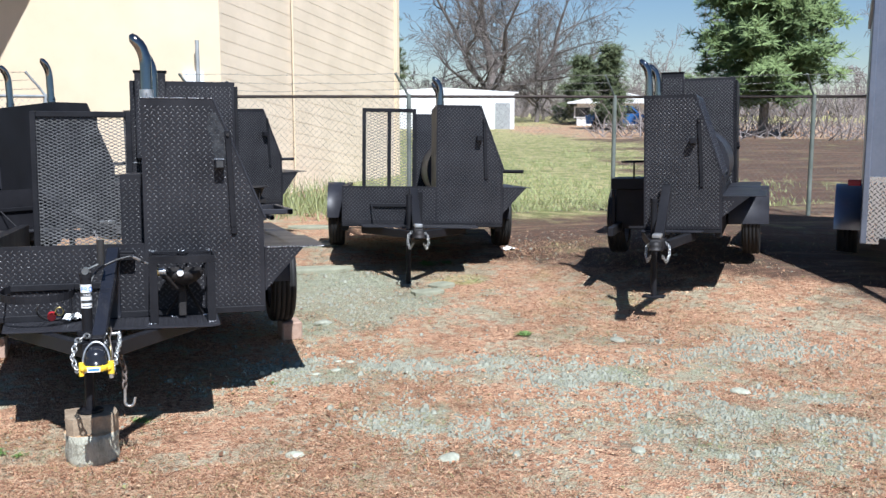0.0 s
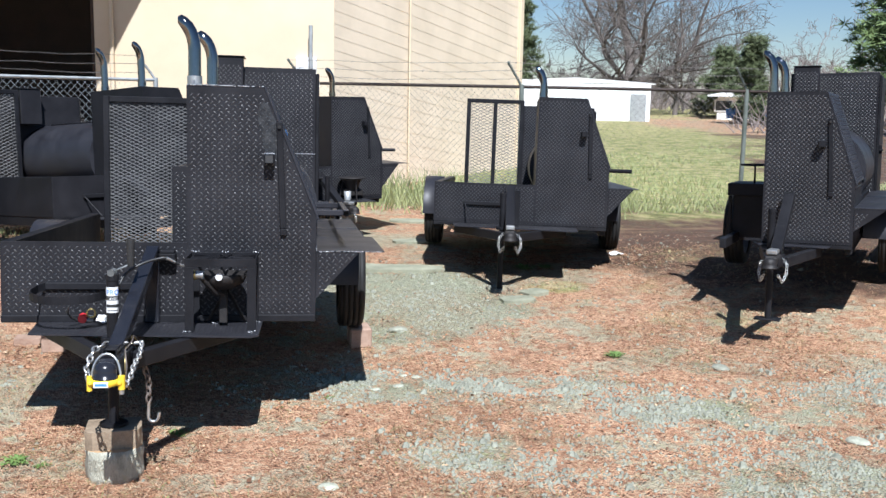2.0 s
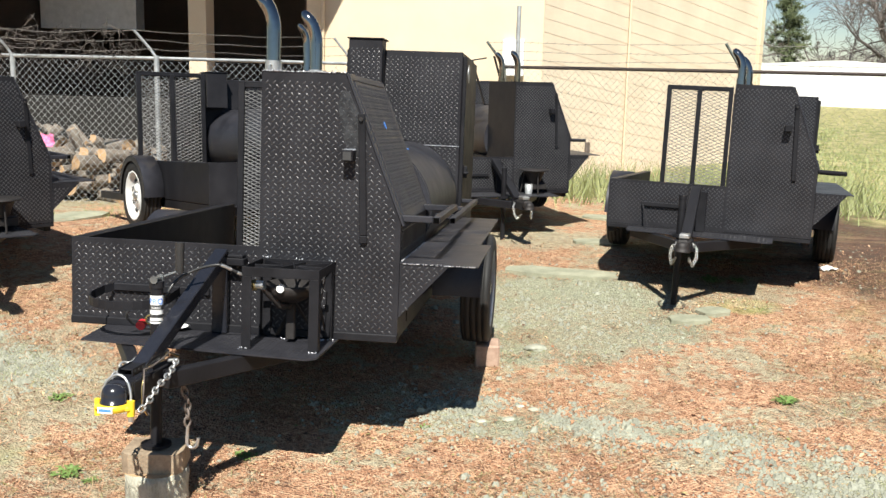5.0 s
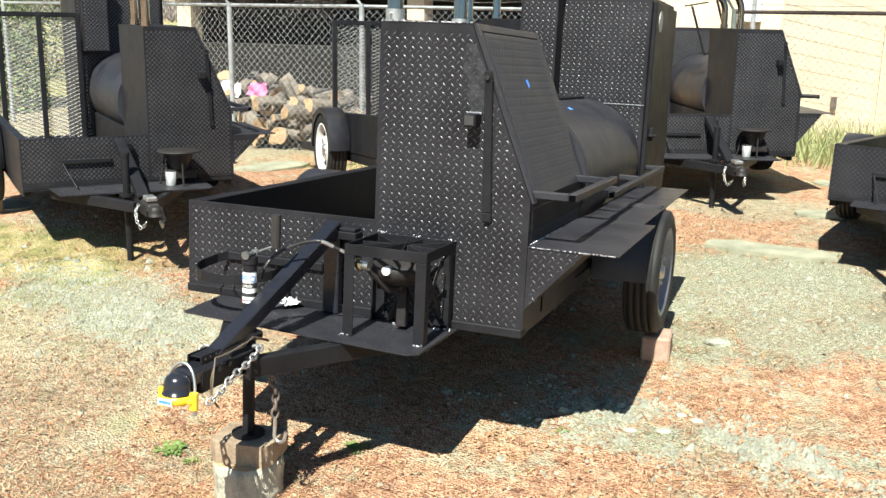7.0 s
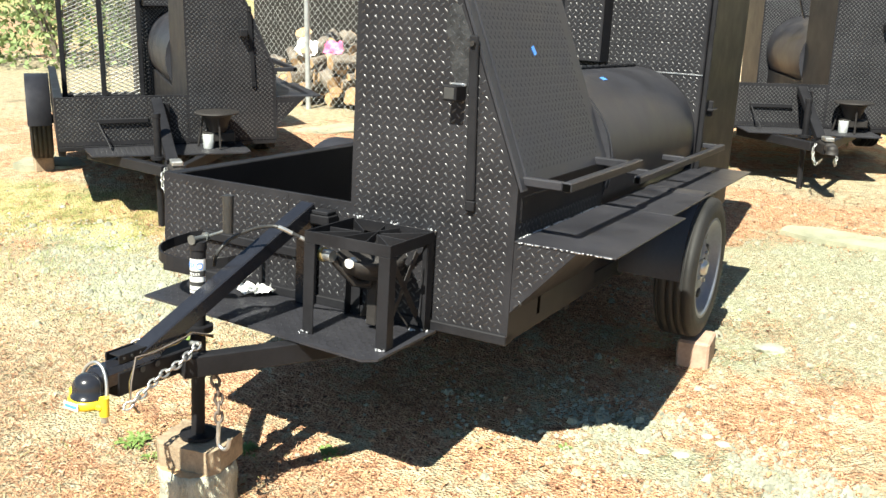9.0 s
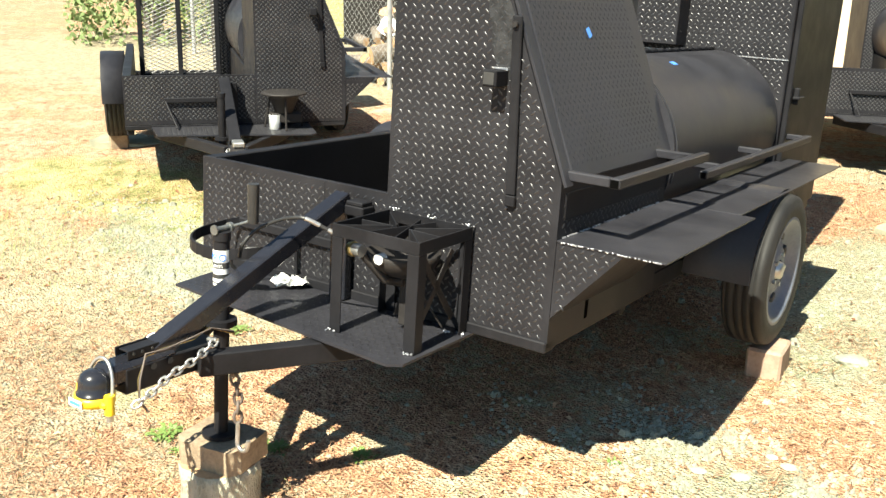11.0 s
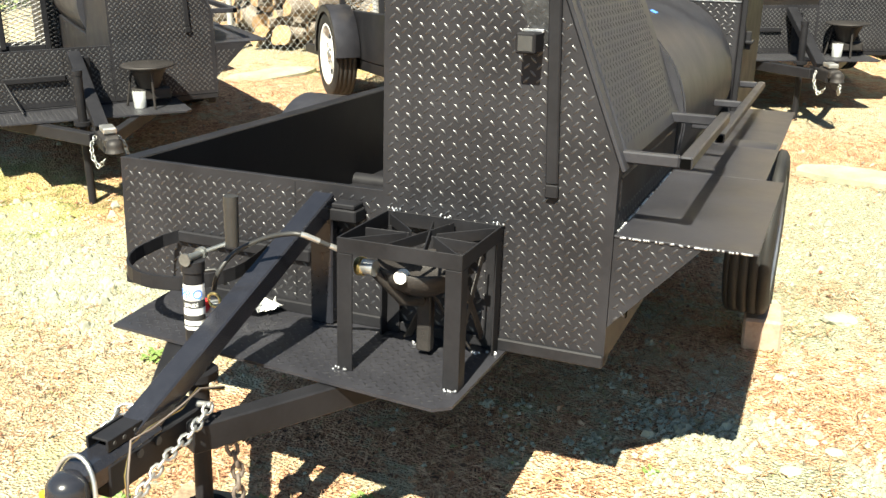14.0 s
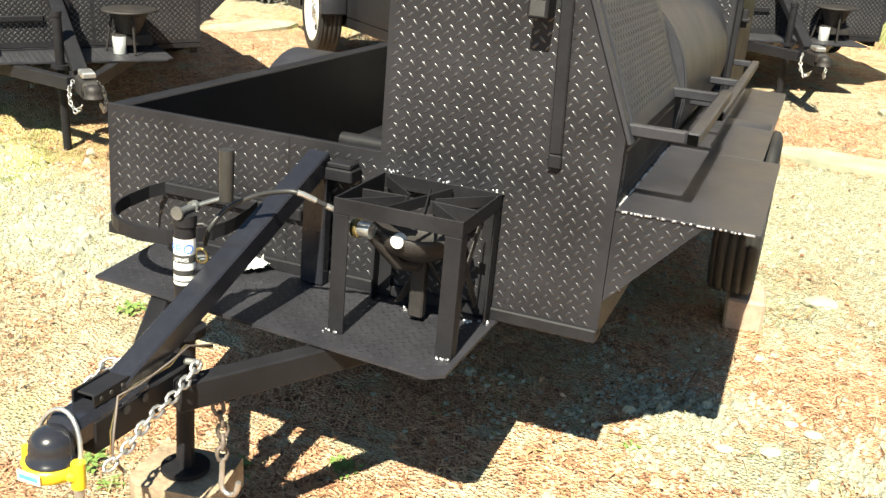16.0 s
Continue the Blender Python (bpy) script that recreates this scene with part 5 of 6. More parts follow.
# ---- chain-link fence ----
def fence(points, top, label, barbed=True, post_mat=GALV, rail_mat=GALV, bent=True, wire=0.0019, wire_mat=GALV):
    T = thing("chain_link_fence", Matrix(), label, "fence")
    wires = Build()
    rail = Build()
    for (xa, ya), (xb, yb) in zip(points, points[1:]):
        a, b = Vector((xa, ya, 0)), Vector((xb, yb, 0))
        L = (b - a).length
        d = (b - a) / L
        za, zb = ground_z(xa, ya) + 0.03, ground_z(xb, yb) + 0.03
        h = top - min(za, zb) - 0.02
        step = 0.086
        nrm = Vector((-d.y, d.x, 0)) * 0.0016

        def point(s, z):
            p = a + d * s
            return Vector((p.x, p.y, z))

        base = min(za, zb)
        n = int((L + h) / step)
        for sgn in (1, -1):
            for i in range(n):
                s0 = i * step - h if sgn > 0 else i * step
                # runs from (s0, base) to (s0 + sgn*h, base + h), clipped to the panel
                t0, t1 = 0.0, h
                if sgn > 0:
                    t0, t1 = max(0, -s0), min(h, L - s0)
                else:
                    t0, t1 = max(0, s0 - L), min(h, s0)
                if t1 - t0 < 0.02:
                    continue
                p, q = point(s0 + sgn * t0, base + t0), point(s0 + sgn * t1, base + t1)
                e = (q - p).normalized().cross(nrm).normalized() * wire
                o = nrm * sgn
                wires.add([tuple(p - e + o), tuple(q - e + o), tuple(q + e + o), tuple(p + e + o)], [(0, 1, 2, 3)])
        rail.tube([(xa, ya, top), (xb, yb, top)], 0.02, 8)
    part("wire_mesh", wires, wire_mat, T, "galvanised diamond wire mesh")
    part("top_rail", rail, rail_mat, T)
    for x, y in points:
        g = ground_z(x, y) - 0.02
        p = part("post", Build().tube([(x, y, g), (x, y, top + 0.03)], 0.03, 12), post_mat, T)
        if bent and barbed:
            part("barb_arm", Build().tube([(x, y, top), (x - 0.06, y - 0.02, top + 0.1), (x - 0.2, y - 0.12, top + 0.3)], 0.016, 8), post_mat, p)
    if barbed:
        rb = random.Random(4)
        for k, (dz, off) in enumerate(((0.1, 0.04), (0.2, 0.08), (0.3, 0.12))):
            w = Build()
            pts = []
            for (xa, ya), (xb, yb) in zip(points, points[1:]):
                for i in range(10):
                    t = i / 10
                    pts.append((xa + (xb - xa) * t - off * 1.6, ya + (yb - ya) * t - off, top + dz - 0.03 * math.sin(math.pi * t) + rb.uniform(-0.01, 0.01)))
            w.tube(pts, 0.003, 4)
            for i in range(len(pts) - 1):
                for t in (0.0, 0.33, 0.66):
                    p = Vector(pts[i]).lerp(Vector(pts[i + 1]), t)
                    w.beam(p + Vector((-0.015, 0, -0.015)), p + Vector((0.015, 0, 0.015)), 0.003)
            part("barbed_wire", w, WIREMAT, T)
    return T


fence([(-2.3, 13.1), (-4.1, 11.55), (-5.9, 11.6), (-8.2, 11.9), (-10.6, 12.5)], 1.86, "galvanised chain-link fence topped with barbed wire")
fence([(-0.5, 13.6), (2.27, 12.9), (5.26, 13.1), (7.75, 12.1), (11, 10.6)], 1.865, "weathered chain-link fence with a rusty top rail", post_mat=OLDPOST, rail_mat=OLDRAIL, wire=0.0011, wire_mat=WIREMAT)


def vines():
    """Dead vines tangled in the barbed wire."""
    rb = random.Random(31)
    b = Build()
    for i in range(260):
        t = rb.random()
        x, y = -4.3 - 3.2 * t, 11.5 + 0.25 * t
        p = Vector((x + rb.gauss(0, 0.05), y - rb.uniform(0, 0.15), 1.86 + rb.uniform(0.0, 0.32)))
        pts = [p]
        for k in range(4):
            p = p + Vector((rb.gauss(0, 0.07), rb.gauss(0, 0.03), rb.gauss(-0.02, 0.06)))
            pts.append(p)
        b.tube([tuple(q) for q in pts], 0.0019, 3, False)
    solid("dead_vines", b, TWIG, "tangle of dead grey vines along the barbed wire", "vine", kind="stuff")


vines()


# ---- building with siding, smooth wall and open shed ----
def building():
    T = thing("workshop_building", Matrix(), "cream-painted workshop with a sided end wall and an open dark shed", "building")
    c0, c1 = Vector((-0.16, 15.2, 0)), Vector((3.28, 19.73, 0))
    top = 7.0
    d = (c1 - c0).normalized()
    n = Vector((d.y, -d.x, 0))
    L = (c1 - c0).length
    m = Matrix((d, -n, Vector((0, 0, 1)))).transposed().to_4x4()
    m.translation = c0
    w = Build().box(0, L, 0.03, 0.25, -0.3, top, 0.01, m)
    wall = part("sided_wall", w, SIDING, T, "cream sided end wall")
    # boards laid on a slant, each a shade proud of the next
    tilt = math.tan(radians(8.5))
    for k in range(42):
        z = -0.1 + 0.19 * k
        me = Build()
        v = [(0.002, 0.03, z), (L - 0.1, 0.03, z - tilt * L), (L - 0.1, 0.03, z + 0.19 - tilt * L), (0.002, 0.03, z + 0.19), (0.002, 0.0205, z), (L - 0.1, 0.0205, z - tilt * L), (L - 0.1, 0.024, z + 0.19 - tilt * L), (0.002, 0.024, z + 0.19)]
        me.add([tuple(m @ Vector(p)) for p in v], [(4, 5, 6, 7), (0, 1, 5, 4), (3, 7, 6, 2), (0, 4, 7, 3), (1, 2, 6, 5)])
        part("siding_board", me, SIDING, wall)
    part("corner_trim", Build().box(L - 0.1, L + 0.03, -0.03, 0.26, -0.3, top, 0.01, m), CREAM, wall)
    part("drain_pipe", Build().tube([tuple(m @ Vector((L * 0.33, -0.03, -0.2))), tuple(m @ Vector((L * 0.33, -0.03, top)))], 0.018, 10), CREAM, wall)
    part("wall_bracket", Build().box(1.0, 1.08, -0.03, 0.016, 0.65, 0.81, 0.006, m), RUST, wall, "small rusty wall bracket")
    # smooth front wall
    part("front_wall", Build().box(-3.6, -0.165, 15.2, 15.4, -0.3, top, 0.01), CREAM, T, "smooth cream rendered wall")
    part("drain_pipe", Build().tube([(-3.35, 15.16, 0), (-3.35, 15.16, top)], 0.035, 10), CREAM, T)
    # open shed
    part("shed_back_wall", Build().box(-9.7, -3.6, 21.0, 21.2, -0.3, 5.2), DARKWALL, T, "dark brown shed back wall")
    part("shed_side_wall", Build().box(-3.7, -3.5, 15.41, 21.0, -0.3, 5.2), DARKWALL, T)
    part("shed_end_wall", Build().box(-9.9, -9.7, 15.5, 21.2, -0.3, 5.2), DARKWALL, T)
    # Out of view; the slanted front corner is shaped to cast the wall's diagonal shadow.
    part("unseen_shed_roof", Build().prism([(-10.1, 13.1), (-3.32, 13.1), (-2.05, 15.2), (-2.05, 15.6), (-3.3, 15.6), (-3.3, 21.4), (-10.1, 21.4)], 2, 4.6, 4.8), DARKWALL, T)
    for x in (-5.25, -9.5):
        part("shed_post", Build().box(x - 0.14, x + 0.14, 15.1, 15.4, -0.3, 4.59, 0.01), CREAM, T, "cream-painted square post")
    # Added panel: its near-black colour stands in for shade low in the opening.
    part("shed_shade_panel", Build().box(-9.9, -3.72, 15.0, 15.09, -0.3, 1.3, 0.01), SHED_SHADE, T, "added near-black panel standing in for shade low in the open shed")
    part("white_beam", Build().box(-9.65, -7.75, 18.0, 18.3, 2.42, 3.1), RIM_WHITE, T)
    part("electric_box", Build().box(-0.72, -0.42, 15.1, 15.2, 1.75, 2.25, 0.01), PAPER, T, "white electrical cabinet")
    part("service_mast", Build().tube([(-0.5, 15.05, 1.6), (-0.5, 15.05, 2.7)], 0.03, 10), GALV, T)
    return T


building()


def firewood():
    rnd = random.Random(7)
    protos = [log("firewood_log", rnd.uniform(0.3, 0.45), rnd.uniform(0.05, 0.105), BARK, rnd, "split firewood log in a heap behind the fence", "log", "firewood heap", k != 3) for k in range(6)]
    first = set()
    for i in range(150):
        lvl = i // 30
        x = -5.6 + (i % 30 - 14.5) * 0.095 * (1 - 0.09 * lvl) + rnd.uniform(-0.06, 0.06)
        y = 12.1 + rnd.uniform(-0.1, 0.5)
        zz = ground_z(x, y) + 0.07 + 0.12 * lvl + rnd.uniform(-0.05, 0.07)
        m = pose(x, y, zz, 90 + rnd.gauss(0, 32), rnd.uniform(0, 360), rnd.uniform(0, 360))
        k = i % 6
        if k not in first:
            protos[k].matrix_world = m
            first.add(k)
        else:
            copy_thing(protos[k], m)
    b = Build()
    n = 8
    for i in range(n + 1):
        for j in range(n + 1):
            b.v.append((-0.22 + 0.44 * i / n, -0.15 + 0.3 * j / n + rnd.uniform(-0.02, 0.02), 0.08 * math.sin(i * 1.1) * math.cos(j * 0.9) + rnd.uniform(0, 0.05)))
    for i in range(n):
        for j in range(n):
            b.f.append((i * (n + 1) + j, (i + 1) * (n + 1) + j, (i + 1) * (n + 1) + j + 1, i * (n + 1) + j + 1))
            b.smooth.append(True)
    solid("plastic_sheet", b, PINK, "crumpled pink plastic sheet on the firewood", "plastic sheet", m=pose(-5.75, 11.9, 0.86, 60, 0, 0) @ Matrix.Scale(0.6, 4))
    w = Build().add(list(b.v), list(b.f), True)
    solid("plastic_sheet", w, PAPER, "crumpled white plastic sheet on the firewood", "plastic sheet", m=pose(-6.2, 11.95, 0.84, 55, 10, 0) @ Matrix.Scale(0.7, 4))


firewood()


# ---- loose slabs on the ground ----
def slabs():
    rnd = random.Random(2)
    for x, y, w, d, yaw in ((-4.5, 10.35, 0.9, 0.45, 75), (0.6, 9.2, 0.9, 0.3, -3), (0.84, 10.5, 0.45, 0.25, 8), (0.87, 12.25, 0.5, 0.3, -6), (1.55, 8.05, 0.3, 0.2, 20), (-5.3, 7.7, 0.6, 0.4, 30), (1.72, 8.3, 0.24, 0.2, 40)):
        n = 12
        poly = []
        for k in range(n):
            a = 2 * math.pi * k / n
            ca, sa = math.cos(a), math.sin(a)
            s = 1 / max(abs(ca), abs(sa))
            poly.append((w / 2 * ca * s * rnd.uniform(0.9, 1.05), d / 2 * sa * s * rnd.uniform(0.9, 1.05)))
        solid("concrete_slab", Build().prism(poly, 2, -0.04, 0.022), CONCRETE, "flat broken concrete slab set in the dirt", "slab", "slabs in the yard", m=pose(x, y, ground_z(x, y), 0, 0, yaw))


slabs()


# ---- timber offcuts and a scrap of paper on the ground ----
def offcuts():
    rnd = random.Random(31)
    for x, y, w, d, h, yaw in ((-3.9, 11.9, 0.5, 0.2, 0.08, 20), (-4.3, 12.1, 0.46, 0.18, 0.08, -35), (-1.74, 6.93, 0.35, 0.12, 0.04, 12)):
        poly = [(-w / 2, -d / 2), (w / 2 - rnd.uniform(0, 0.03), -d / 2), (w / 2, d * rnd.uniform(0.1, 0.3)), (w / 2 - 0.02, d / 2), (-w / 2 + rnd.uniform(0, 0.03), d / 2)]
        solid("timber_offcut", Build().prism(poly, 2, -0.015, h), PINKWOOD, "short reddish timber offcut lying on the ground", "wood offcut", "timber offcuts", m=pose(x, y, ground_z(x, y), 0, 2, yaw))
    b, n = Build(), 7
    for i in range(n + 1):
        for j in range(n + 1):
            u, v = i / n - 0.5, j / n - 0.5
            b.v.append((0.13 * u + rnd.uniform(-0.008, 0.008), 0.1 * v + rnd.uniform(-0.008, 0.008), 0.012 + 0.05 * max(0, 0.5 - abs(u) - 0.6 * abs(v)) + rnd.uniform(-0.007, 0.014)))
    for i in range(n):
        for j in range(n):
            k = i * (n + 1) + j
            b.f.append((k, k + n + 1, k + n + 2, k + 1))
            b.smooth.append(False)
    solid("paper_scrap", b, PAPER, "crumpled scrap of white paper on the dirt", "paper", m=pose(2.75, 9.75, ground_z(2.75, 9.75), 0, 0, 25))


offcuts()


# ---- cargo trailer at the yard's edge ----
def cargo_trailer():
    T = thing("cargo_trailer", pose(5.07, 7.15, ground_z(5.5, 7.6) - 0.06, 0, 0, -35), "silver enclosed cargo trailer with bare tread-plate nose guard", "trailer")
    part("body", Build().box(0, 2.0, 0, 4.2, 0.45, 2.47, 0.03), SILVER, T)
    g = Build().box(-0.004, 2.004, -0.006, -0.002, 0.42, 0.98, 0.001).lugs((0.01, -0.0062, 0.44), (1, 0, 0), (0, 0, 1), 1.98, 0.52, pitch=0.045, size=0.02, high=0.003)
    part("nose_guard", g, ALTREAD, T, "bare aluminium tread-plate guard")
    part("marker_light", Build().box(0.06, 0.16, -0.02, -0.001, 2.49, 2.55, 0.006), RED, T)
    part("edge_trim", Build().box(-0.02, 0.03, -0.02, 0.02, 0.42, 2.46, 0.008), SILVER, T)
    part("roof_trim", Build().box(-0.03, 2.03, -0.03, 4.2, 2.472, 2.57, 0.01), SILVER, T)
    wheel(T, -0.12, 1.9, 0.33, 0.33, 0.2, -1, RIM_WHITE)
    fender(T, -0.25, -0.005, 1.9, 0.36, 0.42, -1, SILVER)
    part("side_marker", Build().box(-0.14, -0.02, 1.5, 1.56, 0.79, 0.85, 0.006), RED, T)
    b = Build().beam((0.1, 0.1, 0.42), (1.0, -1.3, 0.45), 0.07, 0.1)
    b.beam((1.9, 0.1, 0.42), (1.0, -1.3, 0.45), 0.07, 0.1)
    part("tongue", b, BLACK, T)


cargo_trailer()


# ---- distance: houses, car, trees ----
def az(deg, d):
    return d * math.sin(radians(deg)), d * math.cos(radians(deg))


def far_houses():
    x, y = az(9.0, 46)
    z = ground_z(x, y) - 0.2
    T = thing("white_shed", pose(x, y, z, 0, 0, -8), "long low white metal building beyond the grass", "building")
    part("wall", Build().box(-1, 5.9, 0, 8, 0, 1.85), WHITEWALL, T)
    part("roof", Build().prism([(-1.2, 1.852), (6.1, 1.852), (6.1, 1.9), (2.5, 2.1), (-1.2, 1.9)], 1, -0.02, 8.2), WHITEWALL, T)
    part("door", Build().box(5.0, 5.7, -0.04, -0.001, 0, 1.4), GALV, T)
    x, y = az(22.0, 52)
    z = ground_z(x, y) - 0.2
    T = thing("bungalow", pose(x, y, z, 0, 0, -20), "small white bungalow with low-pitched roof in the distance", "house")
    part("wall", Build().box(-1.9, 2.3, 0, 6, 0, 1.35), WHITEWALL, T)
    part("roof", Build().prism([(-2.4, 1.352), (2.8, 1.352), (2.8, 1.42), (0.4, 1.95), (-2.4, 1.42)], 1, -0.5, 6.3), WHITEWALL, T)
    for k in (-1.6, 0.9):
        wn_ = part("window", Build().box(k - 0.45, k + 0.45, -0.05, -0.002, 0.6, 1.2), RIM_WHITE, T)
        part("pane", Build().box(k - 0.38, k + 0.38, -0.06, -0.051, 0.66, 1.14), GLASS_DARK, wn_)
    x, y = az(22.4, 47)
    z = ground_z(x, y)
    C = thing("parked_car", pose(x, y, z, 0, 0, -20), "blue car parked in front of the bungalow", "car")
    b = Build().prism([(-1.6, 0.25), (1.6, 0.25), (1.65, 0.6), (0.9, 0.72), (0.5, 1.1), (-0.8, 1.1), (-1.3, 0.75), (-1.65, 0.65)], 1, 0, 1.5)
    part("body", b, CARBLUE, C)
    part("windscreen", Build().prism([(0.45, 1.05), (0.78, 0.74), (-1.1, 0.76), (-0.75, 1.05)], 1, -0.01, -0.002), GLASS_DARK, C)
    for k in (-1.05, 1.05):
        part("tyre", Build().lathe([(0, -0.02), (0.27, -0.02), (0.27, 0.16), (0, 0.16)], (k, 0, 0.27), 1, 20), RUBBER, C)


far_houses()


def bare_tree(name, x, y, height, seed, mat, label, wide=0.45, trunk=0.24, group="", fork=0.16, limbs_n=7, kids=(7, 7, 6), leader=True):
    """A leafless tree: a short trunk, crooked rising limbs, and ever finer branches and twigs along them."""
    rnd = random.Random(seed)
    crown = Build()
    stem = [Vector((0, 0, -0.2))]
    for i in range(4):
        stem.append(stem[-1] + Vector((rnd.uniform(-0.06, 0.06) * trunk * 8, rnd.uniform(-0.05, 0.05) * trunk * 8, height * fork / 4)))
    bole = Build().tube([tuple(p) for p in stem], [trunk * 1.25, trunk, trunk * 0.95, trunk * 0.92, trunk * 0.8], 10, False)

    def grow(p, d, length, r, level):
        n = (9, 6, 4, 3)[level]
        pts, rs, ds = [p], [r], [d]
        for i in range(n):
            lift = 0.06 if level < 2 else 0.02
            d = (d + Vector((rnd.gauss(0, 1), rnd.gauss(0, 1), rnd.gauss(0, 0.8))) * (0.17 + 0.03 * level) + Vector((0, 0, lift))).normalized()
            pts.append(pts[-1] + d * length / n)
            rs.append(max(r * (1 - 0.82 * (i + 1) / n), 0.012 if group == "" else 0.013))
            ds.append(d)
        crown.tube([tuple(q) for q in pts], rs, (7, 5, 3, 3)[level], False)
        if level >= len(kids):
            return
        for i in range(kids[level]):
            t = 0.2 + 0.78 * (i + rnd.uniform(0.2, 0.8)) / kids[level]
            j = min(int(t * n), n - 1)
            s = pts[j].lerp(pts[j + 1], t * n - j)
            side = ds[j].orthogonal().normalized()
            side.rotate(Matrix.Rotation(rnd.uniform(0, 2 * math.pi), 3, ds[j]))
            nd = (ds[j] * rnd.uniform(0.45, 0.9) + side * rnd.uniform(0.6, 1.0) + Vector((0, 0, 0.12))).normalized()
            grow(s, nd, length * (1.12 - 0.62 * t) * rnd.uniform(0.45, 0.72), rs[j] * rnd.uniform(0.4, 0.6), level + 1)

    for i in range(limbs_n):
        a = 2 * math.pi * (i + rnd.uniform(-0.25, 0.25)) / limbs_n
        e = rnd.uniform(0.05, 0.7)
        d = Vector((math.cos(a) * math.cos(e), math.sin(a) * math.cos(e), math.sin(e)))
        grow(stem[rnd.choice((-1, -2, -1))].copy(), d, height * wide * rnd.uniform(0.8, 1.15), trunk * rnd.uniform(0.38, 0.55), 0)
    if leader:
        grow(stem[-1].copy(), Vector((0.03, 0, 1)).normalized(), height * (0.95 - fork), trunk * 0.7, 0)
    T = thing(name, pose(x, y, ground_z(x, y)), label, "tree", group)
    part("trunk", bole, mat, T)
    part("crown", crown, mat, T, "leafless branches and twigs")
    return T


def conifer(x, y, height, width, seed, mat, label, density=1.0, base=0.12, clump=0.16):
    rnd = random.Random(seed)
    T = thing("pine_tree", pose(x, y, ground_z(x, y)), label, "tree")
    part("trunk", Build().tube([(0, 0, -0.2), (0.05, 0, height * 0.5), (0, 0.05, height * 0.97)], [width * 0.03, width * 0.022, 0.015], 10), BARK, T)
    limbs, crown = Build(), Build()
    n = int(62 * density)
    for i in range(n):
        t = base + (1 - base) * (i / n) ** 0.9
        z = height * t
        reach = width * 0.5 * (1 - t) ** 0.8 * rnd.uniform(0.65, 1.15)
        a = rnd.uniform(0, 2 * math.pi)
        e = Vector((math.cos(a) * reach, math.sin(a) * reach, z + reach * rnd.uniform(-0.05, 0.3)))
        s = Vector((0, 0, z))
        limbs.tube([tuple(s), tuple(s.lerp(e, 0.5) - Vector((0, 0, reach * 0.06))), tuple(e)], [0.03, 0.02, 0.006], 4, False)
        for k in range(int(13 * density) + 3):
            c = s.lerp(e, rnd.uniform(0.15, 1.05)) + Vector((rnd.gauss(0, 1), rnd.gauss(0, 1), rnd.gauss(0, 0.7))) * clump * 1.1
            for q in range(22):
                u = Vector((rnd.gauss(0, 1), rnd.gauss(0, 1), rnd.gauss(0.25, 0.8))).normalized() * clump * rnd.uniform(0.7, 1.5)
                v = u.orthogonal().normalized() * clump * 0.12
                p = c + u * 0.15
                crown.add([tuple(p - v), tuple(p + v), tuple(p + u + v * 0.3), tuple(p + u - v * 0.3)], [(0, 1, 2, 3)])
    part("limb_work", limbs, BARK, T)
    part("crown", crown, mat, T, "uneven crown of needle clumps")


x, y = az(15.1, 60)
bare_tree("bare_tree", x, y, 15.5, 21, TWIG, "large leafless hardwood tree behind the fence", 0.58, 0.42, "", 0.12, 10, (9, 8, 7))
x, y = az(17.6, 58)
bare_tree("bare_tree", x, y, 7, 5, TWIG, "leafless hardwood tree beyond the white building", 0.45, 0.14, "", 0.2, 6, (7, 6, 5))
x, y = az(30.2, 42)
conifer(x, y, 11.5, 6.6, 3, PINE_GREEN, "green pine tree with an open uneven crown", 3.0, 0.12, 0.27)
x, y = az(21.7, 46)
conifer(x, y, 3.7, 2.2, 8, CEDAR_GREEN, "dull green cedar beside the bungalow", 0.8, 0.05, 0.17)
x, y = az(20.2, 55)
conifer(x, y, 3.5, 3.6, 9, CEDAR_GREEN, "dull green cedar behind the bungalow", 0.8, 0.05, 0.2)
x, y = az(9.1, 57)
conifer(x, y, 6.2, 3.4, 12, CEDAR_GREEN, "narrow dull green cedar beside the white building", 0.8, 0.05, 0.16)
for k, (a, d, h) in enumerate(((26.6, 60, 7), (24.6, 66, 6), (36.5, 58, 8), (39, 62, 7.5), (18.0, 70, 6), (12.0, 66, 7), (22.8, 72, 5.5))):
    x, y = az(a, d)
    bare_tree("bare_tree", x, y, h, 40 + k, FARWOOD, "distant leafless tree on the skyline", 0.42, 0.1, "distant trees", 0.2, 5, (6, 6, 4))


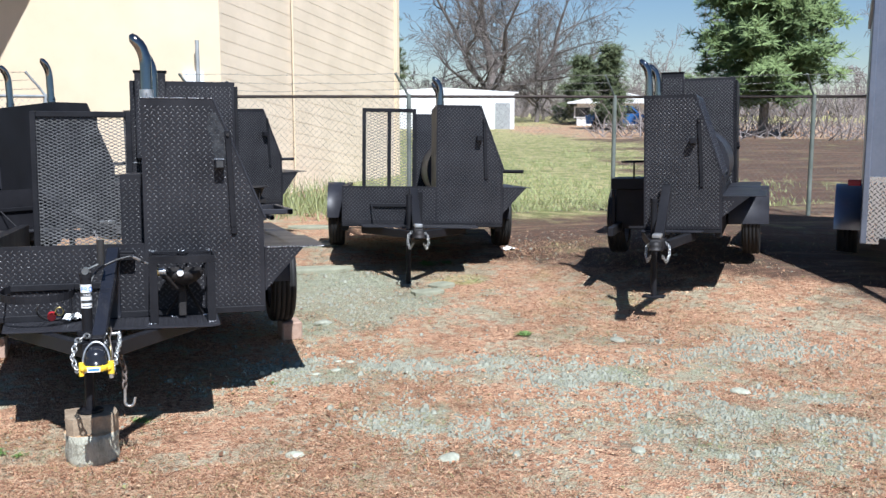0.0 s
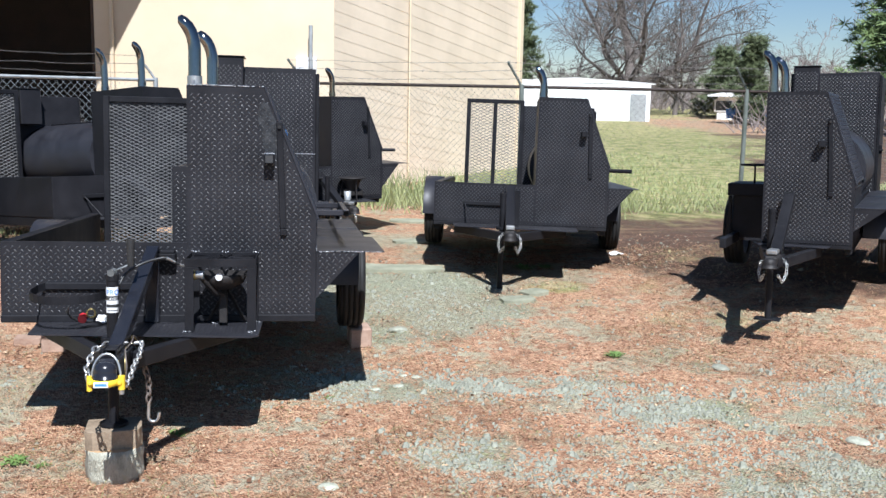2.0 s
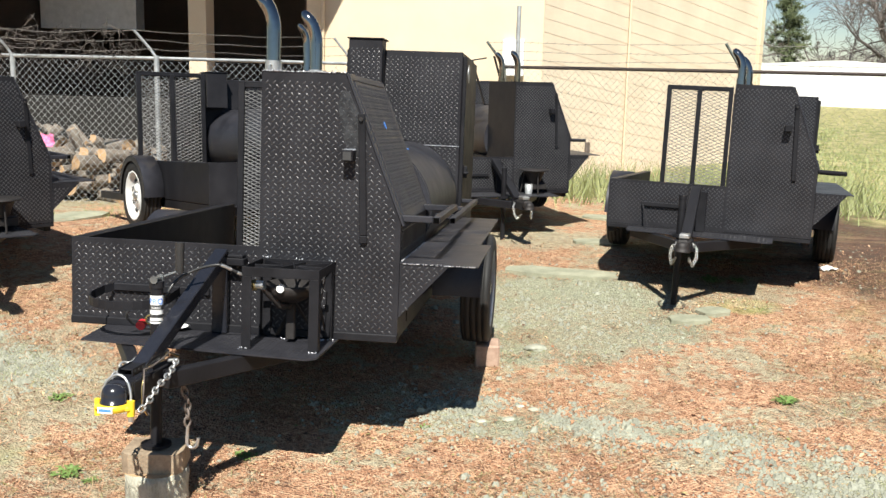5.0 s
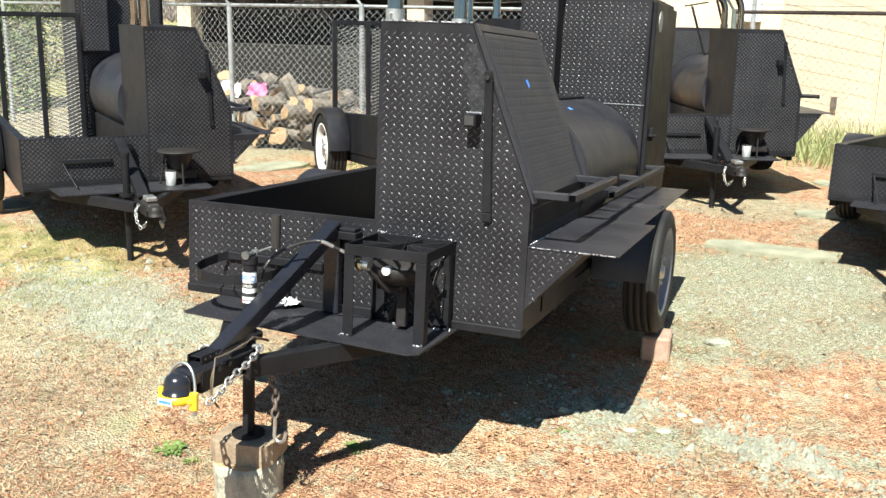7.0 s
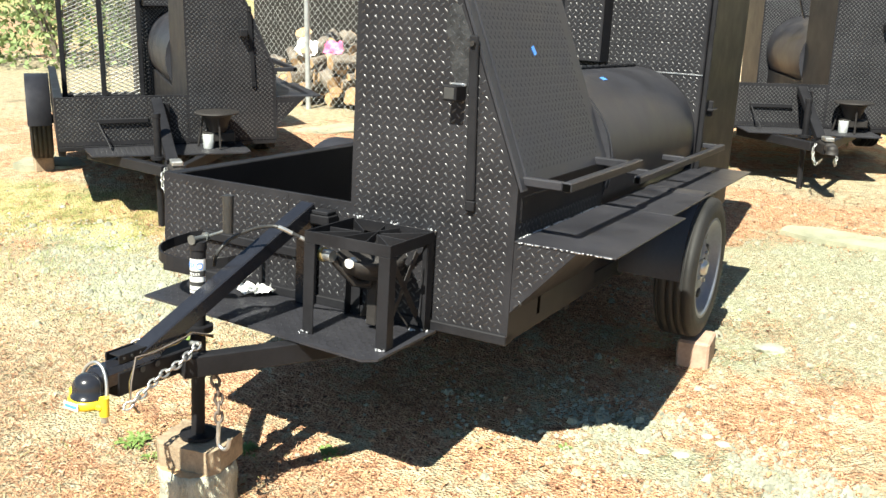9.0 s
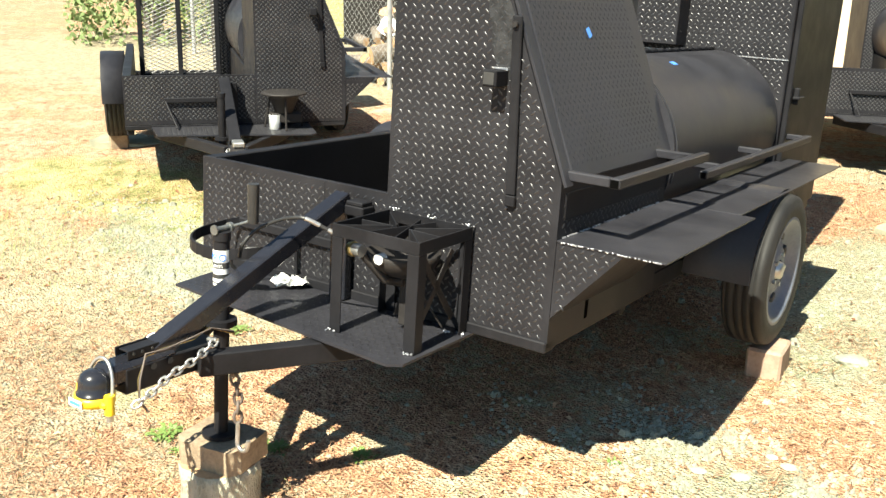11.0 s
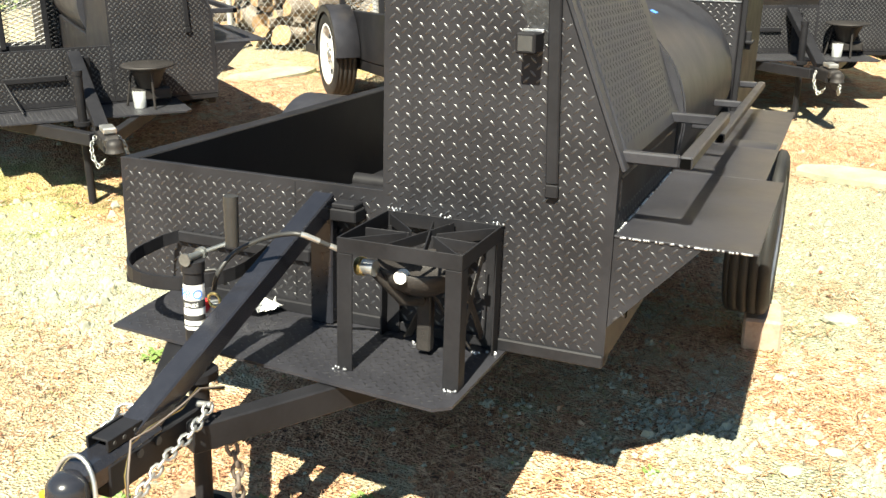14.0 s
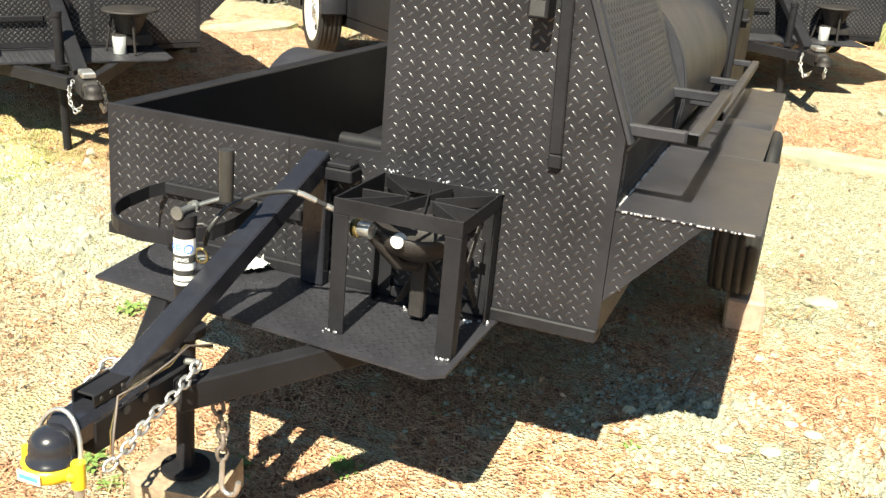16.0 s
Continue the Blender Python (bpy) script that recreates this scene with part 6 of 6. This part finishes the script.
def thicket():
    """The far wood's edge: a band of thin stems and twigs, too many to count."""
    rnd = random.Random(77)
    b = Build()
    for i in range(2600):
        a = rnd.uniform(-75, 55)
        d = rnd.uniform(75, 110)
        x, y = az(a, d)
        z = ground_z(x, y)
        h = rnd.uniform(1.0, 3.6)
        p = Vector((x, y, z))
        for k in range(4):
            e = p + Vector((rnd.gauss(0, 0.9), rnd.gauss(0, 0.9), h * rnd.uniform(0.6, 1.0)))
            b.tube([tuple(p), tuple(p.lerp(e, 0.5) + Vector((rnd.gauss(0, 0.2), 0, 0))), tuple(e)], [0.06, 0.04, 0.015], 3, False)
    for i in range(900):
        x, y = az(rnd.uniform(21, 46), rnd.uniform(38, 56))
        p = Vector((x, y, ground_z(x, y) - 0.1))
        e = p + Vector((rnd.gauss(0, 0.7), rnd.gauss(0, 0.7), 0.3 + abs(rnd.gauss(0, 0.6))))
        b.tube([tuple(p), tuple(p.lerp(e, 0.5) + Vector((rnd.gauss(0, 0.1), 0, 0))), tuple(e)], [0.03, 0.022, 0.01], 3, False)
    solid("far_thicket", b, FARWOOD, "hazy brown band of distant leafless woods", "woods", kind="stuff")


thicket()


def green_bush(x, y, w, h, seed, mat, label):
    rnd = random.Random(seed)
    b = Build()
    for i in range(5200):
        u = Vector((rnd.gauss(0, 1), rnd.gauss(0, 1), abs(rnd.gauss(0, 1)))).normalized() * rnd.uniform(0.5, 1) ** 0.5
        p = Vector((u.x * w / 2, u.y * w / 2, u.z * h))
        s = rnd.uniform(0.03, 0.07)
        t, q = Vector((rnd.gauss(0, 1), rnd.gauss(0, 1), rnd.gauss(0, 1))).normalized() * s, Vector((rnd.gauss(0, 1), rnd.gauss(0, 1), rnd.gauss(0, 1))).normalized() * s * 0.7
        b.add([tuple(p - t), tuple(p + q), tuple(p + t), tuple(p - q)], [(0, 1, 2, 3)])
    T = thing("bush", pose(x, y, ground_z(x, y)), label, "bush")
    part("foliage", b, mat, T)
    st = Build()
    for i in range(14):
        a = rnd.uniform(0, 6.28)
        st.tube([(0, 0, -0.1), (math.cos(a) * w * 0.2, math.sin(a) * w * 0.2, h * 0.5), (math.cos(a) * w * 0.35, math.sin(a) * w * 0.35, h * 0.85)], [0.03, 0.02, 0.006], 5, False)
    tagged(part("woody_base", st, BARK, T), kind="stuff")


green_bush(-12.7, 13.3, 2.8, 2.9, 3, PINE_GREEN, "loose evergreen bush beyond the fence")
green_bush(-17.5, 18.5, 4.4, 2.4, 4, CEDAR_GREEN, "loose evergreen bush beyond the fence")


# ---- litter on the ground ----
def on_gravel(x, y):
    e = 0.9 + 1.6 * noise.noise((x * 2.6, y * 2.6, 31)) + 0.8 * noise.noise((x * 7, y * 7, 33))
    return any(((x - px) / rx) ** 2 + ((y - py) / ry) ** 2 < e for px, py, rx, ry, k in GRAVEL_PATCHES)


def straw():
    rnd = random.Random(9)
    b = Build()
    for i in range(230000):
        y = 2.4 + 7.8 * rnd.random() ** 1.7
        x = rnd.uniform(-4.6, 4.4) + rnd.gauss(0, 0.9)
        y += rnd.gauss(0, 0.3 + 0.5 * max(0, 4.2 - y))
        g = noise.noise((x * 0.8, y * 0.8, 5)) + 0.5 * noise.noise((x * 2.2, y * 2.2, 8))
        if g < -0.12 + rnd.uniform(-0.2, 0.2):
            continue
        if on_gravel(x, y) and rnd.random() < 0.85:
            continue
        z = ground_z(x, y) + rnd.uniform(0.001, 0.012)
        a, l = rnd.uniform(0, math.pi), rnd.uniform(0.03, 0.09)
        dx, dy = math.cos(a) * l * 0.5, math.sin(a) * l * 0.5
        w = rnd.uniform(0.0006, 0.0016)
        nx, ny = -math.sin(a) * w, math.cos(a) * w
        t = rnd.uniform(-0.012, 0.012)
        b.add([(x - dx - nx, y - dy - ny, z - t), (x + dx - nx, y + dy - ny, z + t), (x + dx + nx, y + dy + ny, z + t), (x - dx + nx, y - dy + ny, z - t)], [(0, 1, 2, 3)])
    solid("pine_straw", b, LITTER, "loose dry pine needles scattered over the yard", "pine straw", kind="stuff")


straw()


def leaf_litter():
    """Small curled bits of dead leaf, folded along the middle."""
    rnd = random.Random(14)
    b = Build()
    for i in range(70000):
        y = 2.3 + 8.5 * rnd.random() ** 1.6
        x = rnd.uniform(-4.8, 4.6) + rnd.gauss(0, 0.9)
        y += rnd.gauss(0, 0.3 + 0.5 * max(0, 4.2 - y))
        if noise.noise((x * 1.3, y * 1.3, 15)) + 0.5 * noise.noise((x * 4, y * 4, 18)) < rnd.uniform(-0.5, 0.15):
            continue
        if on_gravel(x, y) and rnd.random() < 0.85:
            continue
        a, r = rnd.uniform(0, 6.28), rnd.uniform(0.004, 0.01) * (1.9 if rnd.random() < 0.1 else 1)
        d = Vector((math.cos(a), math.sin(a), rnd.gauss(0, 0.3))) * r
        s = Vector((-math.sin(a), math.cos(a), rnd.gauss(0, 0.3))) * r * rnd.uniform(0.4, 0.8)
        p = Vector((x, y, ground_z(x, y) + rnd.uniform(0.002, 0.012)))
        lift = Vector((0, 0, r * rnd.uniform(0.1, 0.6)))
        b.add([tuple(p - d), tuple(p + s + lift), tuple(p + d), tuple(p - s + lift)], [(0, 1, 2), (0, 2, 3)])
    solid("leaf_litter", b, LITTER, "curled bits of dead brown leaf over the ground", "leaf litter", kind="stuff")


leaf_litter()


def pebbles():
    rnd = random.Random(19)
    b = Build()
    for i in range(20000):
        if rnd.random() < 0.88:
            px, py, rx, ry, k = rnd.choice(GRAVEL_PATCHES)
            x, y = rnd.gauss(px, rx * 0.65), rnd.gauss(py, ry * 0.65)
            if noise.noise((x * 2.6, y * 2.6, 31)) + 0.6 * noise.noise((x * 7, y * 7, 33)) < rnd.uniform(-0.35, 0.1):
                continue
        else:
            x, y = rnd.uniform(-5, 5), rnd.uniform(3, 11)
        s = rnd.uniform(0.004, 0.014) * (2.2 if rnd.random() < 0.03 else 1)
        z = ground_z(x, y)
        v = [(x + s * rnd.uniform(0.7, 1.2) * math.cos(a), y + s * rnd.uniform(0.7, 1.2) * math.sin(a), z) for a in (0.2, 1.4, 2.6, 3.9, 5.1)]
        w = [(x + (p[0] - x) * 0.55, y + (p[1] - y) * 0.55, z + s * rnd.uniform(0.5, 0.9)) for p in v]
        b.add(v + w, [(5, 6, 7, 8, 9)] + [(k, (k + 1) % 5, (k + 1) % 5 + 5, k + 5) for k in range(5)])
    solid("gravel", b, STONE, "scattered pale gravel stones", "gravel", kind="stuff")
    for x, y, s in ((-1.0, 3.6, 0.05), (0.35, 3.55, 0.035), (2.9, 5.2, 0.05), (1.9, 4.4, 0.04), (0.95, 4.5, 0.05), (0.2, 4.7, 0.04), (2.6, 6.4, 0.05), (0.58, 7.22, 0.055), (0.66, 6.24, 0.028), (0.59, 6.27, 0.022), (0.42, 6.03, 0.024), (0.55, 6.08, 0.03)):
        bm = bmesh.new()
        bmesh.ops.create_icosphere(bm, subdivisions=2, radius=s)
        for v in bm.verts:
            k = 1 + 0.35 * noise.noise(v.co * 14 + Vector((x, y, 0)))
            v.co = Vector((v.co.x * 1.3 * k, v.co.y * k, v.co.z * 0.45 * k))
        me = bpy.data.meshes.new("stone")
        bm.to_mesh(me)
        bm.free()
        me.materials.append(STONE)
        ob = new("stone", me)
        ob.matrix_world = pose(x, y, ground_z(x, y) + s * 0.1, 0, 0, x * 50)
        tagged(ob, "small pale stone lying on the pine straw", "stone", "loose stones")


pebbles()


def weeds():
    rnd = random.Random(23)

    def plant(x, y, r, n, mat, label, tall=1.0):
        b = Build()
        for i in range(n):
            a, l = rnd.uniform(0, 6.28), rnd.uniform(0.4, 1) * r
            bx, by = x + rnd.gauss(0, r * 0.35), y + rnd.gauss(0, r * 0.35)
            z = ground_z(bx, by)
            d = Vector((math.cos(a), math.sin(a), 0))
            s = Vector((-d.y, d.x, 0)) * l * 0.16
            p = Vector((bx, by, z))
            q, e = p + d * l * 0.5 + Vector((0, 0, l * 0.35 * tall)), p + d * l + Vector((0, 0, l * 0.3 * tall))
            b.add([tuple(p), tuple(q - s), tuple(e), tuple(q + s)], [(0, 1, 2, 3)])
        solid("weed", b, mat, label, "weed", "weeds in the yard")

    for x, y, r, n in ((1.98, 6.63, 0.06, 60), (-1.26, 5.05, 0.06, 60), (-1.14, 5.0, 0.04, 30), (-0.87, 5.23, 0.055, 60), (-1.81, 5.84, 0.06, 50), (-0.58, 5.38, 0.05, 40), (0.16, 5.9, 0.03, 20), (1.78, 9.2, 0.09, 80), (1.98, 9.25, 0.07, 60)):
        plant(x, y, r, n, LEAF_GREEN, "low green weed growing through the pine straw")
    b = Build()
    for i in range(14000):
        x, y = rnd.uniform(-5, 4.5), 2.6 + 7 * rnd.random() ** 1.4
        if noise.noise((x * 1.1, y * 1.1, 2)) + 0.6 * noise.noise((x * 4, y * 4, 6)) < 0.12:
            continue
        z, h, a, w = ground_z(x, y) - 0.002, rnd.uniform(0.01, 0.035), rnd.uniform(0, 6.28), rnd.uniform(0.001, 0.0022)
        b.add([(x - w, y, z), (x + w, y, z), (x + math.cos(a) * h * 0.8, y + math.sin(a) * h * 0.8, z + h * 0.6)], [(0, 1, 2)])
    for i in range(26000):
        x, y = rnd.uniform(1.5, 11.0), 13.3 + 22 * rnd.random() ** 1.6
        if noise.noise((x * 0.5, y * 0.35, 9)) + 0.5 * noise.noise((x * 1.7, y * 1.2, 4)) + (0.25 if x < 6.5 else -0.35) < rnd.uniform(-0.3, 0.3):
            continue
        z, h, a = ground_z(x, y) - 0.005, rnd.uniform(0.03, 0.13), rnd.uniform(0, 6.28)
        w = 0.004 + h * 0.03
        b.add([(x - w, y, z), (x + w, y, z), (x + math.cos(a) * h * 0.6, y + math.sin(a) * h * 0.6, z + h)], [(0, 1, 2)])
    for i in range(9000):
        k = rnd.random()
        if k < 0.35:
            x, y = rnd.gauss(-4.2, 0.7), rnd.gauss(6.0, 0.4)
            h = rnd.uniform(0.015, 0.05)
        elif k < 0.75:
            x, y = rnd.uniform(-1.2, 4.0), rnd.gauss(14.2, 0.45)
            h = rnd.uniform(0.1, 0.5)
        elif k < 0.9:
            x, y = rnd.uniform(2.0, 8.0), rnd.uniform(13.2, 19)
            h = rnd.uniform(0.04, 0.14)
        else:
            x, y = rnd.gauss(-3.3, 0.8), rnd.gauss(11.0, 0.3)
            h = rnd.uniform(0.02, 0.08)
        z = ground_z(x, y) - 0.005
        a = rnd.uniform(0, 6.28)
        w = 0.003 + h * 0.012
        b.add([(x - w, y, z), (x + w, y, z), (x + math.cos(a) * h * 0.5, y + math.sin(a) * h * 0.5, z + h)], [(0, 1, 2)])
    solid("grass", b, GRASS_DRY, "thin tufts of pale green and straw grass", "grass", kind="stuff")


weeds()
